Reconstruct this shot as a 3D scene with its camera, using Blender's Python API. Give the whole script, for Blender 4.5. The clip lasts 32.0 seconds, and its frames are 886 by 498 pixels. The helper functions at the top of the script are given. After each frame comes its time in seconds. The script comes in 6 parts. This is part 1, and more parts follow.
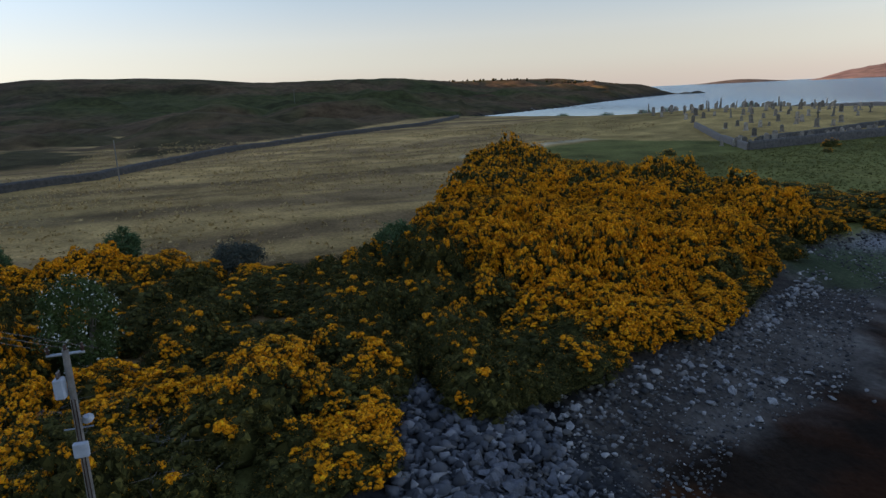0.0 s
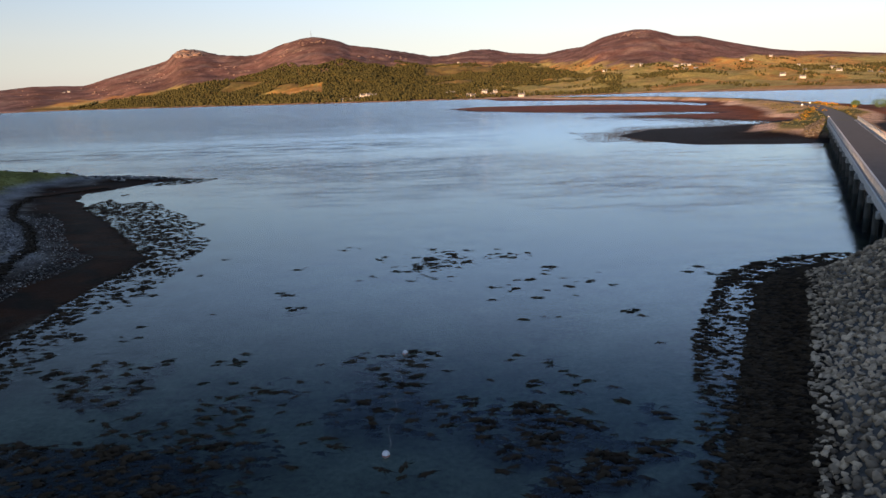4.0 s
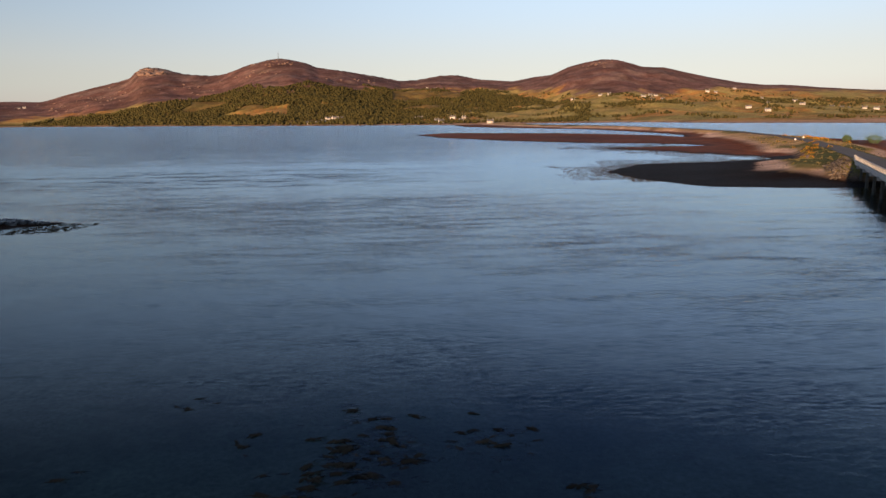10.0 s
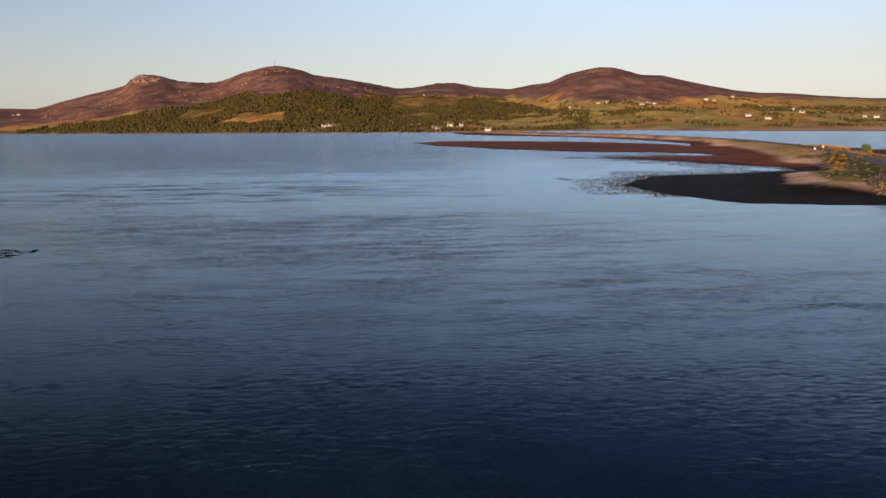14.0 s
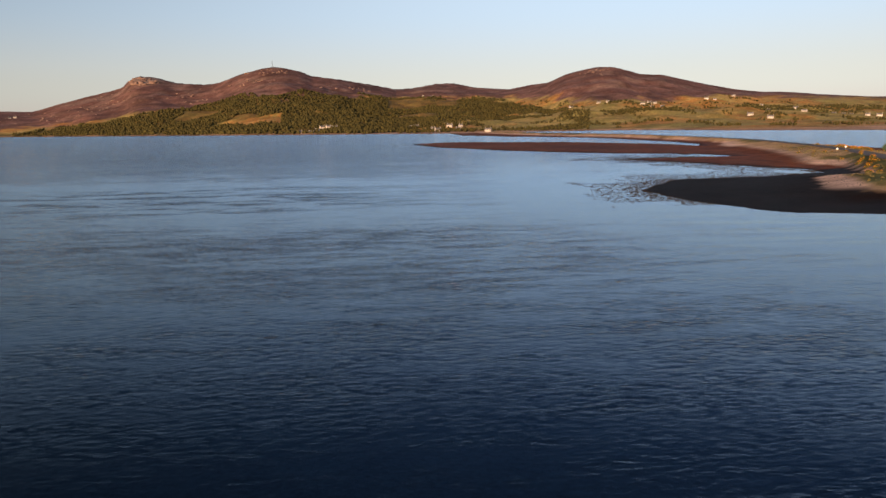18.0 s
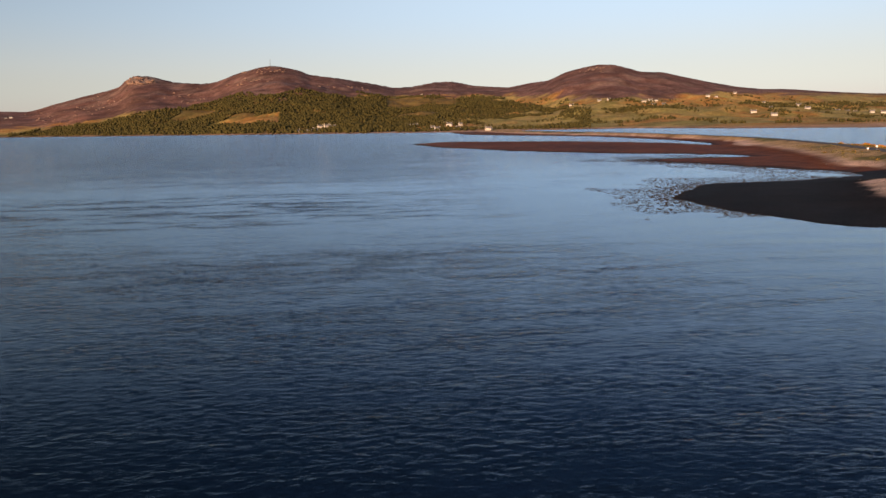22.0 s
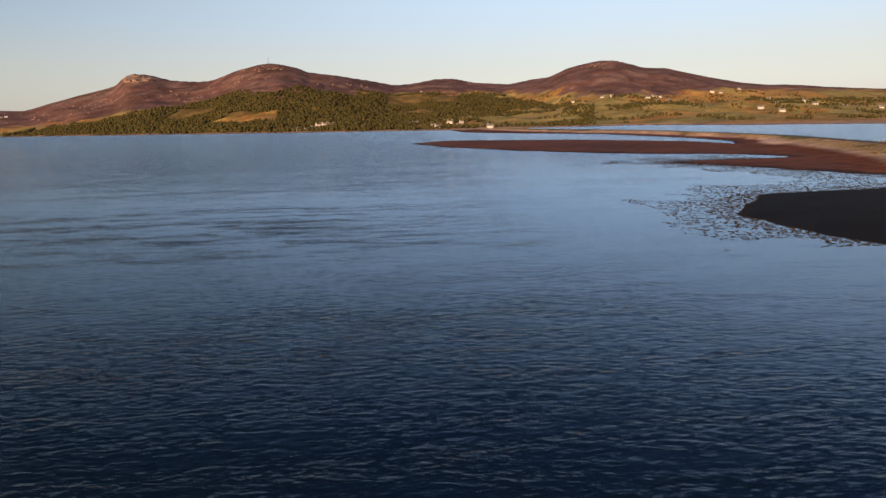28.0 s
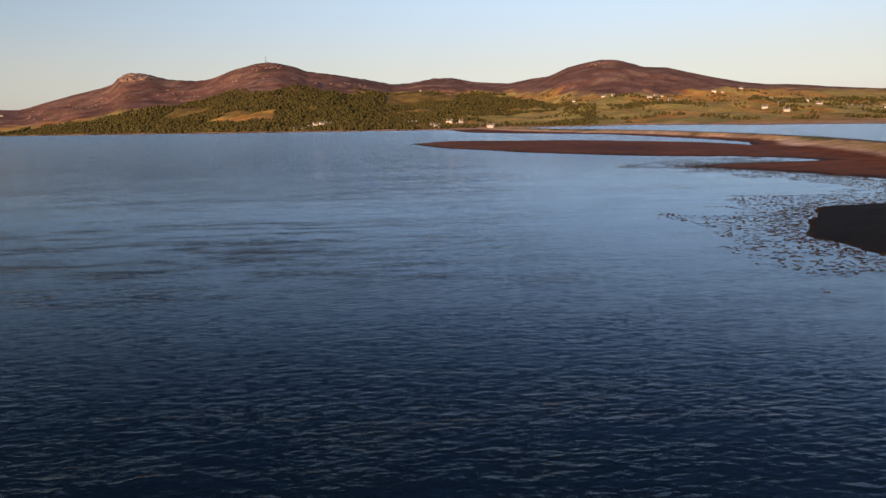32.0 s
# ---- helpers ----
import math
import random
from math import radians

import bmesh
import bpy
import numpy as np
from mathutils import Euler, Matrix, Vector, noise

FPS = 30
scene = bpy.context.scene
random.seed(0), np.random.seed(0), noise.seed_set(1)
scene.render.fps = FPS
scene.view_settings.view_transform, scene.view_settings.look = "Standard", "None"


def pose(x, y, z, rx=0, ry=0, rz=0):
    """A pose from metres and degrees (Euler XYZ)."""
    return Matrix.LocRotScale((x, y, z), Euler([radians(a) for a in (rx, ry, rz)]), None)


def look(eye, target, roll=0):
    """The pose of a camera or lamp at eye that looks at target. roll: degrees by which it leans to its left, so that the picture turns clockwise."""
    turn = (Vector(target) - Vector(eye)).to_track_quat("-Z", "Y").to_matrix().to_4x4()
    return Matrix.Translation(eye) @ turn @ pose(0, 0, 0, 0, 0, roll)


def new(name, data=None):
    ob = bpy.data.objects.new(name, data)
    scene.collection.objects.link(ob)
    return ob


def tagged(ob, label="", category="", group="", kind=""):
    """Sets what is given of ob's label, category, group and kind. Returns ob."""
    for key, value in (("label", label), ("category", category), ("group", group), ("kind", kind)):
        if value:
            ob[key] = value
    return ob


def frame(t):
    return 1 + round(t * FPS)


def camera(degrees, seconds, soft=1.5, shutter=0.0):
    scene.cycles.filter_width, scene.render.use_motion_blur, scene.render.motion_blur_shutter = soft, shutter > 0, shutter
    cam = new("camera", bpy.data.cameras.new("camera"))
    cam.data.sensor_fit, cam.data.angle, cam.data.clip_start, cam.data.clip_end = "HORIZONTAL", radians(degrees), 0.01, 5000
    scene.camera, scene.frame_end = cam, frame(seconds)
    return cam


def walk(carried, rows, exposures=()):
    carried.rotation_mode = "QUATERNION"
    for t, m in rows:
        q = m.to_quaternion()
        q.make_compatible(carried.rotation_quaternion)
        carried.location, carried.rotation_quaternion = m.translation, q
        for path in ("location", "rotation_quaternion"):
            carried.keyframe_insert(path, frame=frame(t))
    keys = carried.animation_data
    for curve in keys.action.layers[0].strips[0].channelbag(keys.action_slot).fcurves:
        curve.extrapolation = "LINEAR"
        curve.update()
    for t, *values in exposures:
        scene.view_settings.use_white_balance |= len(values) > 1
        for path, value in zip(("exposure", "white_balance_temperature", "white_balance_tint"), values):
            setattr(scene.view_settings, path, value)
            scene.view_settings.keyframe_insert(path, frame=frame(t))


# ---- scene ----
cam = camera(66.0, 32.0)
PATH = [
    (0, (5.959, -19.276, 17.337), (4.05, -18.874, 16.895), -2.8),
    (0.5, (5.176, -18.212, 17.33), (3.376, -17.457, 16.894), -3.6),
    (1, (4.543, -16.622, 17.336), (2.92, -15.539, 16.895), -4.0),
    (1.5, (4.138, -14.371, 17.344), (2.753, -12.999, 16.897), -4.2),
    (2, (3.928, -11.506, 17.38), (2.832, -9.897, 16.923), -4.0),
    (2.5, (3.845, -8.171, 17.424), (3.053, -6.392, 16.966), -3.5),
    (3, (3.883, -4.836, 17.479), (3.365, -2.959, 17.022), -2.9),
    (3.5, (3.959, -1.696, 17.489), (3.694, 0.234, 17.034), -2.5),
    (4, (3.994, 1.355, 17.544), (3.945, 3.303, 17.094), -2.2),
    (4.5, (4.134, 4.379, 17.586), (4.122, 6.329, 17.141), -2.0),
    (6.5, (4.527, 16.479, 17.609), (4.555, 18.434, 17.187), -1.4),
    (7, (4.654, 19.613, 17.614), (4.687, 21.57, 17.199), -1.3),
    (7.5, (4.834, 22.789, 17.61), (4.868, 24.746, 17.199), -1.2),
    (8, (4.951, 25.89, 17.601), (4.991, 27.848, 17.198), -1.1),
    (9, (5.242, 31.978, 17.584), (5.288, 33.938, 17.191), -0.9),
    (10, (5.605, 38.173, 17.554), (5.655, 40.135, 17.17), -0.9),
    (11, (5.737, 44.091, 17.552), (5.79, 46.055, 17.176), -0.8),
    (12, (5.557, 48.904, 17.537), (5.612, 50.869, 17.166), -0.9),
    (13, (5.319, 53.066, 17.533), (5.377, 55.032, 17.166), -0.9),
    (14, (5.11, 56.908, 17.522), (5.17, 58.874, 17.159), -0.8),
    (14.5, (5.035, 58.809, 17.514), (5.095, 60.775, 17.152), -0.9),
    (16.5, (4.827, 66.562, 17.442), (4.888, 68.528, 17.081), -1.0),
    (18, (4.426, 73.068, 17.601), (4.488, 75.034, 17.24), -1.1),
    (20, (3.968, 82.381, 17.807), (4.031, 84.348, 17.446), -1.2),
    (22, (3.527, 92.112, 17.998), (3.591, 94.077, 17.633), -1.3),
    (24, (2.973, 102.36, 18.308), (3.036, 104.325, 17.94), -1.4),
    (25.5, (2.838, 110.086, 18.376), (2.903, 112.05, 18.005), -1.4),
    (27.5, (2.866, 120.368, 18.381), (2.929, 122.332, 18.009), -1.5),
    (29, (2.946, 128.319, 18.386), (3.01, 130.283, 18.013), -1.6),
    (30.5, (2.794, 136.738, 18.429), (2.859, 138.701, 18.056), -1.5),
    (32, (2.524, 145.468, 18.525), (2.591, 147.432, 18.151), -1.5),
]
walk(cam, [(t, look(eye, target, roll)) for t, eye, target, roll in PATH],
     [(0, 1.62), (1, 1.72), (2, 1.84), (3, 1.68), (4, 1.42), (7, 1.24), (9, 1.08), (20, 1.02), (32, 1.03)])

# ---------------------------------------------------------------- light
SUN_BEARING, SUN_HEIGHT = -158.0, 8.0
sun_dir = Vector((math.sin(radians(SUN_BEARING)) * math.cos(radians(SUN_HEIGHT)),
                  math.cos(radians(SUN_BEARING)) * math.cos(radians(SUN_HEIGHT)), math.sin(radians(SUN_HEIGHT))))
world = bpy.data.worlds.new("evening_sky")
scene.world = world
world.use_nodes = True
wn = world.node_tree.nodes
sky = wn.new("ShaderNodeTexSky")
sky.sky_type, sky.sun_disc = "NISHITA", False
sky.sun_elevation, sky.sun_rotation = radians(SUN_HEIGHT), radians(SUN_BEARING)
sky.air_density, sky.dust_density, sky.ozone_density = 1.0, 0.5, 2.3
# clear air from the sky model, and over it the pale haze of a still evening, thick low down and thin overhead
sky_light = wn["Background"]
sky_light.inputs[1].default_value = 0.014
world.node_tree.links.new(sky.outputs[0], sky_light.inputs[0])
way = wn.new("ShaderNodeTexCoord")
split = wn.new("ShaderNodeSeparateXYZ")
world.node_tree.links.new(way.outputs["Generated"], split.inputs[0])
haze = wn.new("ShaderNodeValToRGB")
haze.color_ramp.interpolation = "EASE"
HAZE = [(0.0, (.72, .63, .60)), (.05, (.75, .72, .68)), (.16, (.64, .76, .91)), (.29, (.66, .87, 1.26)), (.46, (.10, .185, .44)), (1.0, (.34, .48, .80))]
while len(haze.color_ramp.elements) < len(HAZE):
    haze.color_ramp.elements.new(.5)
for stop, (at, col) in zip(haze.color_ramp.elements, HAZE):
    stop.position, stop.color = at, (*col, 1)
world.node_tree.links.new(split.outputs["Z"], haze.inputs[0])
haze_light = wn.new("ShaderNodeBackground")


def sky_sum(op, a, b, c=0.0):
    n = wn.new("ShaderNodeMath")
    n.operation = op
    for k, v in enumerate((a, b, c)):
        if isinstance(v, (int, float)):
            n.inputs[k].default_value = v
        else:
            world.node_tree.links.new(v, n.inputs[k])
    return n.outputs[0]


# scattered light is weakest at right angles to the sun, most of all high up
to_sun = wn.new("ShaderNodeVectorMath")
to_sun.operation = "DOT_PRODUCT"
to_sun.inputs[1].default_value = sun_dir
world.node_tree.links.new(way.outputs["Generated"], to_sun.inputs[0])
squared = sky_sum("MULTIPLY", to_sun.outputs["Value"], to_sun.outputs["Value"])
high = sky_sum("SMOOTH_MIN", sky_sum("MAXIMUM", sky_sum("DIVIDE", sky_sum("SUBTRACT", split.outputs["Z"], .08), .26), 0), 1, .2)
low_part = sky_sum("MULTIPLY_ADD", squared, .58, .64)
high_part = sky_sum("MAXIMUM", sky_sum("MULTIPLY_ADD", squared, 1.45, -.03), sky_sum("MULTIPLY_ADD", sky_sum("POWER", sky_sum("MAXIMUM", split.outputs["Z"], 0), 2), .62, .14))
scatter = sky_sum("MULTIPLY_ADD", sky_sum("SUBTRACT", high_part, low_part), high, low_part)
world.node_tree.links.new(sky_sum("MULTIPLY", scatter, .37), haze_light.inputs[1])
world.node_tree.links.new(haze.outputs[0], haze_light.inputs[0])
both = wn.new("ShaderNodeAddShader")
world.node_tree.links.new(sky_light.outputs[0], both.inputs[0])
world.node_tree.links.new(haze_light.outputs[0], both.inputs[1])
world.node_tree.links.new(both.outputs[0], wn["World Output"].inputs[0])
sun = new("sun", bpy.data.lights.new("sun", "SUN"))
sun.data.energy, sun.data.angle, sun.data.color = 4.6, radians(0.6), (1.0, 0.60, 0.33)
sun.matrix_world = look(sun_dir * 900, (0, 0, 0))


# ---------------------------------------------------------------- helpers
def value_noise(x, y, seed=0):
    """Smooth random values between 0 and 1 on a unit lattice."""
    xi, yi = np.floor(x).astype(np.int64), np.floor(y).astype(np.int64)
    fx, fy = x - xi, y - yi
    fx, fy = fx * fx * (3 - 2 * fx), fy * fy * (3 - 2 * fy)

    def h(a, b):
        v = (a * 374761393 + b * 668265263 + seed * 974634777) & 0xFFFFFFFF
        v = ((v ^ (v >> 13)) * 1274126177) & 0xFFFFFFFF
        return ((v ^ (v >> 16)) & 0xFFFF) / 65535.0

    top = h(xi, yi) * (1 - fx) + h(xi + 1, yi) * fx
    low = h(xi, yi + 1) * (1 - fx) + h(xi + 1, yi + 1) * fx
    return top * (1 - fy) + low * fy


def fbm(x, y, size, octaves=4, seed=0):
    total, amp, norm = 0.0, 1.0, 0.0
    for k in range(octaves):
        total = total + amp * value_noise(x / size * 2 ** k + 17.3 * k, y / size * 2 ** k - 9.1 * k, seed + k)
        norm += amp
        amp *= 0.5
    return total / norm


def shore_distance(x, y, poly):
    """Distance to a closed outline, positive inside it."""
    best = np.full(x.shape, 1e12)
    inside = np.zeros(x.shape, bool)
    for (ax, ay), (bx, by) in zip(poly, poly[1:] + poly[:1]):
        ex, ey = bx - ax, by - ay
        t = np.clip(((x - ax) * ex + (y - ay) * ey) / (ex * ex + ey * ey), 0, 1)
        best = np.minimum(best, (x - ax - t * ex) ** 2 + (y - ay - t * ey) ** 2)
        if ay != by:
            inside ^= ((ay > y) != (by > y)) & (x < (bx - ax) * (y - ay) / (by - ay) + ax)
    return np.where(inside, 1, -1) * np.sqrt(best)


def line_distance(x, y, line):
    """Distance to an open line, and how far along it the nearest place lies."""
    best, along, run = np.full(x.shape, 1e12), np.zeros(x.shape), 0.0
    for (ax, ay), (bx, by) in zip(line, line[1:]):
        ex, ey = bx - ax, by - ay
        size = math.hypot(ex, ey)
        t = np.clip(((x - ax) * ex + (y - ay) * ey) / size ** 2, 0, 1)
        d = (x - ax - t * ex) ** 2 + (y - ay - t * ey) ** 2
        along = np.where(d < best, run + t * size, along)
        best = np.minimum(best, d)
        run += size
    return np.sqrt(best), along


# ---------------------------------------------------------------- the lie of the land
# the bridge's left kerb runs from BRIDGE_FAR towards the near bank
BRIDGE_FAR, ALONG, ACROSS = Vector((113.8, 207.5)), Vector((-0.438, -0.899)), Vector((0.899, -0.438))


def on_bridge(s, across):
    p = BRIDGE_FAR + ALONG * s + ACROSS * across
    return p.x, p.y


CAUSEWAY = [on_bridge(171, 3.7), on_bridge(240, 3.7), (3, -24), (-12, -36), (-34, -46), (-90, -66), (-300, -200)]
SPIT_ROAD = [on_bridge(-1, 3.7), (126, 224), (147, 268), (163, 306), (183, 350), (204, 420), (226, 520), (230, 620), (224, 760), (206, 860), (160, 1060), (132, 1260)]
WEST_SHORE = [(2, -14), (-2.5, -5), (-10.5, 3.5), (-15.5, 8.5), (-19.6, 14), (-26, 20.5), (-33.5, 31), (-32.3, 48), (-32.6, 78), (-51, 104.5),
              (-68, 128), (-71, 138), (-64, 153), (-58.5, 158.5), (-75, 166), (-100, 170), (-150, 192), (-230, 180), (-280, 150), (-345, 124), (-410, 100),
              (-430, 70), (-400, 20), (-600, -300), (-600, -1400), (400, -1400), (60, -200), (16, -60)]
SPIT_SHORE = [(106, 190), (84.4, 194.8), (73, 199.5), (66, 214), (61, 231), (62, 245), (68, 258), (80, 273), (92, 276), (104, 277), (116, 280), (131, 287), (138, 298), (131, 311),
              (123, 331), (110, 362), (97, 381), (105, 389), (128, 391), (154, 393), (150, 412), (134, 430), (110, 445), (88, 468), (60, 508), (45, 541), (21, 588), (-2, 682),
              (26, 732), (59, 716), (126, 669), (159, 622), (184, 572), (190, 522), (204, 560), (206, 629), (196, 744), (186, 811), (150, 890), (113, 960), (70, 1080), (60, 1290),
              (170, 1290), (262, 870), (270, 600), (256, 430), (300, 402), (310, 360), (220, 310), (160, 238), (140, 205), (126, 192)]
# the far shore and its hills: bearing, how far off the water's edge lies, how far the ridge
FAR = np.array([(-52, 3750, 3900), (-46, 3400, 3850), (-40, 3000, 3800), (-30.6, 2900, 3800), (-23.5, 2170, 3900), (-15.4, 1700, 3400), (-6.5, 1417, 3200),
                (2.8, 1230, 3500), (10, 1280, 3000), (16.5, 1308, 2800), (24.9, 1109, 3000), (34.4, 1000, 3200), (60, 900, 3000), (110, 900, 3000)])
# the ridge's rise above the eye, in degrees, by bearing
RIDGE_B = [-52, -50.5, -49, -46, -42, -36.6, -34.8, -32, -30.4, -28.5, -26.9, -25.1, -23.1, -22.55, -22.15, -21.5, -20.3, -19.2, -18.6, -16.8, -15.9, -15.1, -13.7, -12.4,
           -11.5, -10.6, -9.4, -8.5, -6.3, -4, -1.8, -.4, 1.5, 2.9, 4.7, 7.5, 9.3, 10.6, 12, 13.3, 14.6, 15.7, 16.8, 17.7, 19.4, 20.6, 22.7, 24.7, 26.7, 28.5,
           30.4, 33.9, 50, 110]
RIDGE_E = [-.3, -.2, .28, .75, 1.13, 1.34, 1.11, 1.43, 1.42, 1.4, 1.91, 2.42, 2.95, 3.15, 3.58, 3.95, 3.9, 3.57, 3.45, 3.36, 3.44, 3.7, 4.25, 4.59,
           4.68, 4.63, 4.32, 3.97, 3.68, 3.3, 2.86, 2.92, 3.24, 3.26, 2.9, 2.7, 3.01, 3.11, 3.73, 4.03, 4.24, 4.2, 3.9, 3.57, 3.46, 3.15, 2.64, 2.19, 1.91, 1.84,
           1.6, 1.31, 1.2, 1.0]
# the western hills: bearing, foot, ridge, rise
# rows below -112 are out of view, raised to shade the near shore
WEST = np.array([(-250, 500, 900, 1.0), (-215, 300, 900, 7.0), (-180, 250, 900, 8.4), (-155, 200, 900, 8.4), (-138, 180, 1150, 9.2), (-121, 150, 1250, 8.0), (-115.5, 148, 1050, 3.4), (-112, 145, 900, 2.1),
                 (-107.6, 146, 900, 2.39), (-104.4, 150, 900, 2.33), (-101, 155, 900, 2.26), (-96.7, 185, 900, 2.06), (-92.5, 215, 900, 1.6), (-86, 265, 950, 1.58),
                 (-81.3, 350, 1000, 1.46), (-76.7, 480, 1100, 1.03), (-71.2, 580, 1100, .9), (-68.1, 650, 1150, .83), (-65.4, 780, 1150, .48), (-61.9, 1000, 1200, 0.0),
                 (-60.6, 1080, 1200, -.3), (-59.5, 1150, 1200, -.9)])


def far_hills(x, y):
    """Height of the far shore, and its place as bearing, distance and rise in degrees."""
    b, r = np.degrees(np.arctan2(x - 4, y - 82)), np.hypot(x - 4, y - 82)
    wob = (fbm(x, y, 160, 3, 5) - .5) * 40
    rs, rr = np.interp(b, FAR[:, 0], FAR[:, 1]) + wob, np.interp(b, FAR[:, 0], FAR[:, 2])
    e = np.interp(b, RIDGE_B, RIDGE_E)
    e0 = np.degrees(np.arctan((0.6 - 17.8) / rs))
    u = np.clip((r - rs) / (rr - rs), 0, 1)
    rise = e0 + (e - e0) * u
    h = 17.8 + r * np.tan(np.radians(rise))
    rough = (fbm(x, y, 420, 5, 11) - .5) * 46 + (np.abs(fbm(x, y, 130, 4, 23) - .5) - .12) * 50
    h = h + rough * np.clip(u * 3, 0, 1) * np.clip((1 - u) * 4, 0.06, 1) * np.clip(e / 2.5, .15, 1)
    h = np.where(r > rr, h - (r - rr) * .35, h)
    h = np.where(r < rs, -(rs - r) * .02, h)
    return np.where((b > -51) & (b < 115), np.maximum(h, -4), -4.0), b, r, rise


def west_hills(x, y):
    b, r = np.degrees(np.arctan2(x - 6, y + 19)), np.hypot(x - 6, y + 19)
    b = np.where(b > 100, b - 360, b)
    r0, rr, e = (np.interp(b, WEST[:, 0], WEST[:, k]) for k in (1, 2, 3))
    e0 = np.degrees(np.arctan((3.6 - 17.3) / r0))
    e0 = np.where(b > -76, np.degrees(np.arctan((0.3 - 17.3) / r0)), e0)
    u = np.clip((r - r0) / (rr - r0), 0, 1)
    h = 17.3 + r * np.tan(np.radians(e0 + (e - e0) * u ** .62))
    h = h + (fbm(x, y, 120, 4, 3) - .5) * 13 * np.clip(u * 5, 0, 1) * np.clip((1 - u) * 5, .12, 1)
    h = h + (np.abs(fbm(x, y, 60, 4, 13) - .5) - .1) * 26 * np.clip(u * 6, 0, 1) * np.clip((1 - u) * 5, .04, 1)
    h = np.where(r > rr, h - (r - rr) * .12, h)
    return np.where((r < r0) | (b > -57), -4, np.maximum(h, -4))


# how far up and down the far slope the woods reach, by bearing
WOOD_B = [-30, -27, -23.4, -19.4, -15.2, -10.8, -6.4, -1.8, 2.8, 7.5, 12, 12.6, 13]
WOOD_TOP = [-.1, .22, .62, 1.2, 2.0, 2.42, 2.28, 1.96, 1.85, 1.62, 1.05, .5, -2]
WOOD_LOW = [-.5, -.53, -.57, -.61, -.65, -.70, -.75, -.67, .30, .65, .73, .74, .75]


def wood_field(b, rise):
    """The one long pasture among the woods."""
    return (np.abs(b + 13.8) < 2.7) & (np.abs(rise - .42 - (b + 13.8) * .08) < .13 + .05 * (b + 16.5))


def ground(x, y):
    x, y = np.asarray(x, float), np.asarray(y, float)
    wob = (fbm(x, y, 9, 3, 2) - .5) * 3.2
    dw = shore_distance(x, y, WEST_SHORE) + wob
    dw = dw - 6 * np.clip(1 - np.hypot((x + 10) / 16, (y - 2) / 13), 0, 1) * np.clip(dw / 4, 0, 1)
    h = np.interp(dw, [-300, -60, -25, -8, 0, 7, 13, 16.5, 24, 50, 200], [-4, -2.4, -.75, -.2, 0, .65, 1.65, 2.9, 4.2, 5, 5.4])
    h = h + 4.3 * np.exp(-((x + 168) ** 2 + (y - 112) ** 2) / 4400) * np.clip((dw - 10) / 25, 0, 1)
    h = h + (fbm(x, y, 26, 4, 8) - .5) * 1.1 * np.clip((dw - 16) / 12, 0, 1)
    ds = shore_distance(x, y, SPIT_SHORE) + wob * 1.4
    bank, _ = line_distance(x, y, SPIT_ROAD)
    ds = np.minimum(ds, np.interp(bank, [0, 18, 27, 40, 70], [90, 24, 13, 9, 8]))
    h = np.maximum(h, np.interp(ds, [-200, -40, -12, 0, 5, 10, 15, 22, 35, 60], [-4, -1.6, -.4, 0, .25, .5, .95, 1.8, 2.7, 3.0]) + (fbm(x, y, 18, 3, 4) - .5) * .6 * np.clip(ds / 20, 0, 1))
    dc, along = line_distance(x, y, CAUSEWAY)
    h = np.maximum(h, np.interp(dc + wob * .15 * np.clip(dc - 5, 0, 1), [0, 4.7, 9.6, 12, 14, 18, 45, 200], [4.9, 4.9, 1.2, .25, -.08, -.45, -2.4, -4]))
    dr, along = line_distance(x, y, SPIT_ROAD)
    crown = np.interp(along, [0, 60, 160, 1000], [4.9, 4.4, 3.6, 3.0])
    h = np.maximum(h, crown - np.clip(dr - 4.6, 0, 100) / 1.8)
    h = np.where((dc < 5.6), np.minimum(h, 4.9), h)
    hf, b, r, rise = far_hills(x, y)
    h = np.maximum(h, np.maximum(hf, west_hills(x, y)))
    isle = 24 * np.exp(-(((x + 3890) / 260) ** 2 + ((y - 2750) / 170) ** 2) * 1.0) - 3
    return np.maximum(h, isle)


def height(x, y):
    return float(ground(np.array([x]), np.array([y]))[0])


# ---------------------------------------------------------------- materials
def material(name):
    m = bpy.data.materials.new(name)
    m.use_nodes = True
    return m, m.node_tree.nodes, m.node_tree.links, m.node_tree.nodes["Principled BSDF"]


def noise_node(nodes, links, size, detail=4, rough=.55, coords=None):
    n = nodes.new("ShaderNodeTexNoise")
    n.inputs["Scale"].default_value, n.inputs["Detail"].default_value, n.inputs["Roughness"].default_value = 1 / size, detail, rough
    if coords:
        links.new(coords, n.inputs["Vector"])
    return n


def ramp(nodes, links, source, stops):
    r = nodes.new("ShaderNodeValToRGB")
    while len(r.color_ramp.elements) < len(stops):
        r.color_ramp.elements.new(.5)
    for el, (at, col) in zip(r.color_ramp.elements, stops):
        el.position, el.color = at, (*col, 1)
    links.new(source, r.inputs[0])
    return r


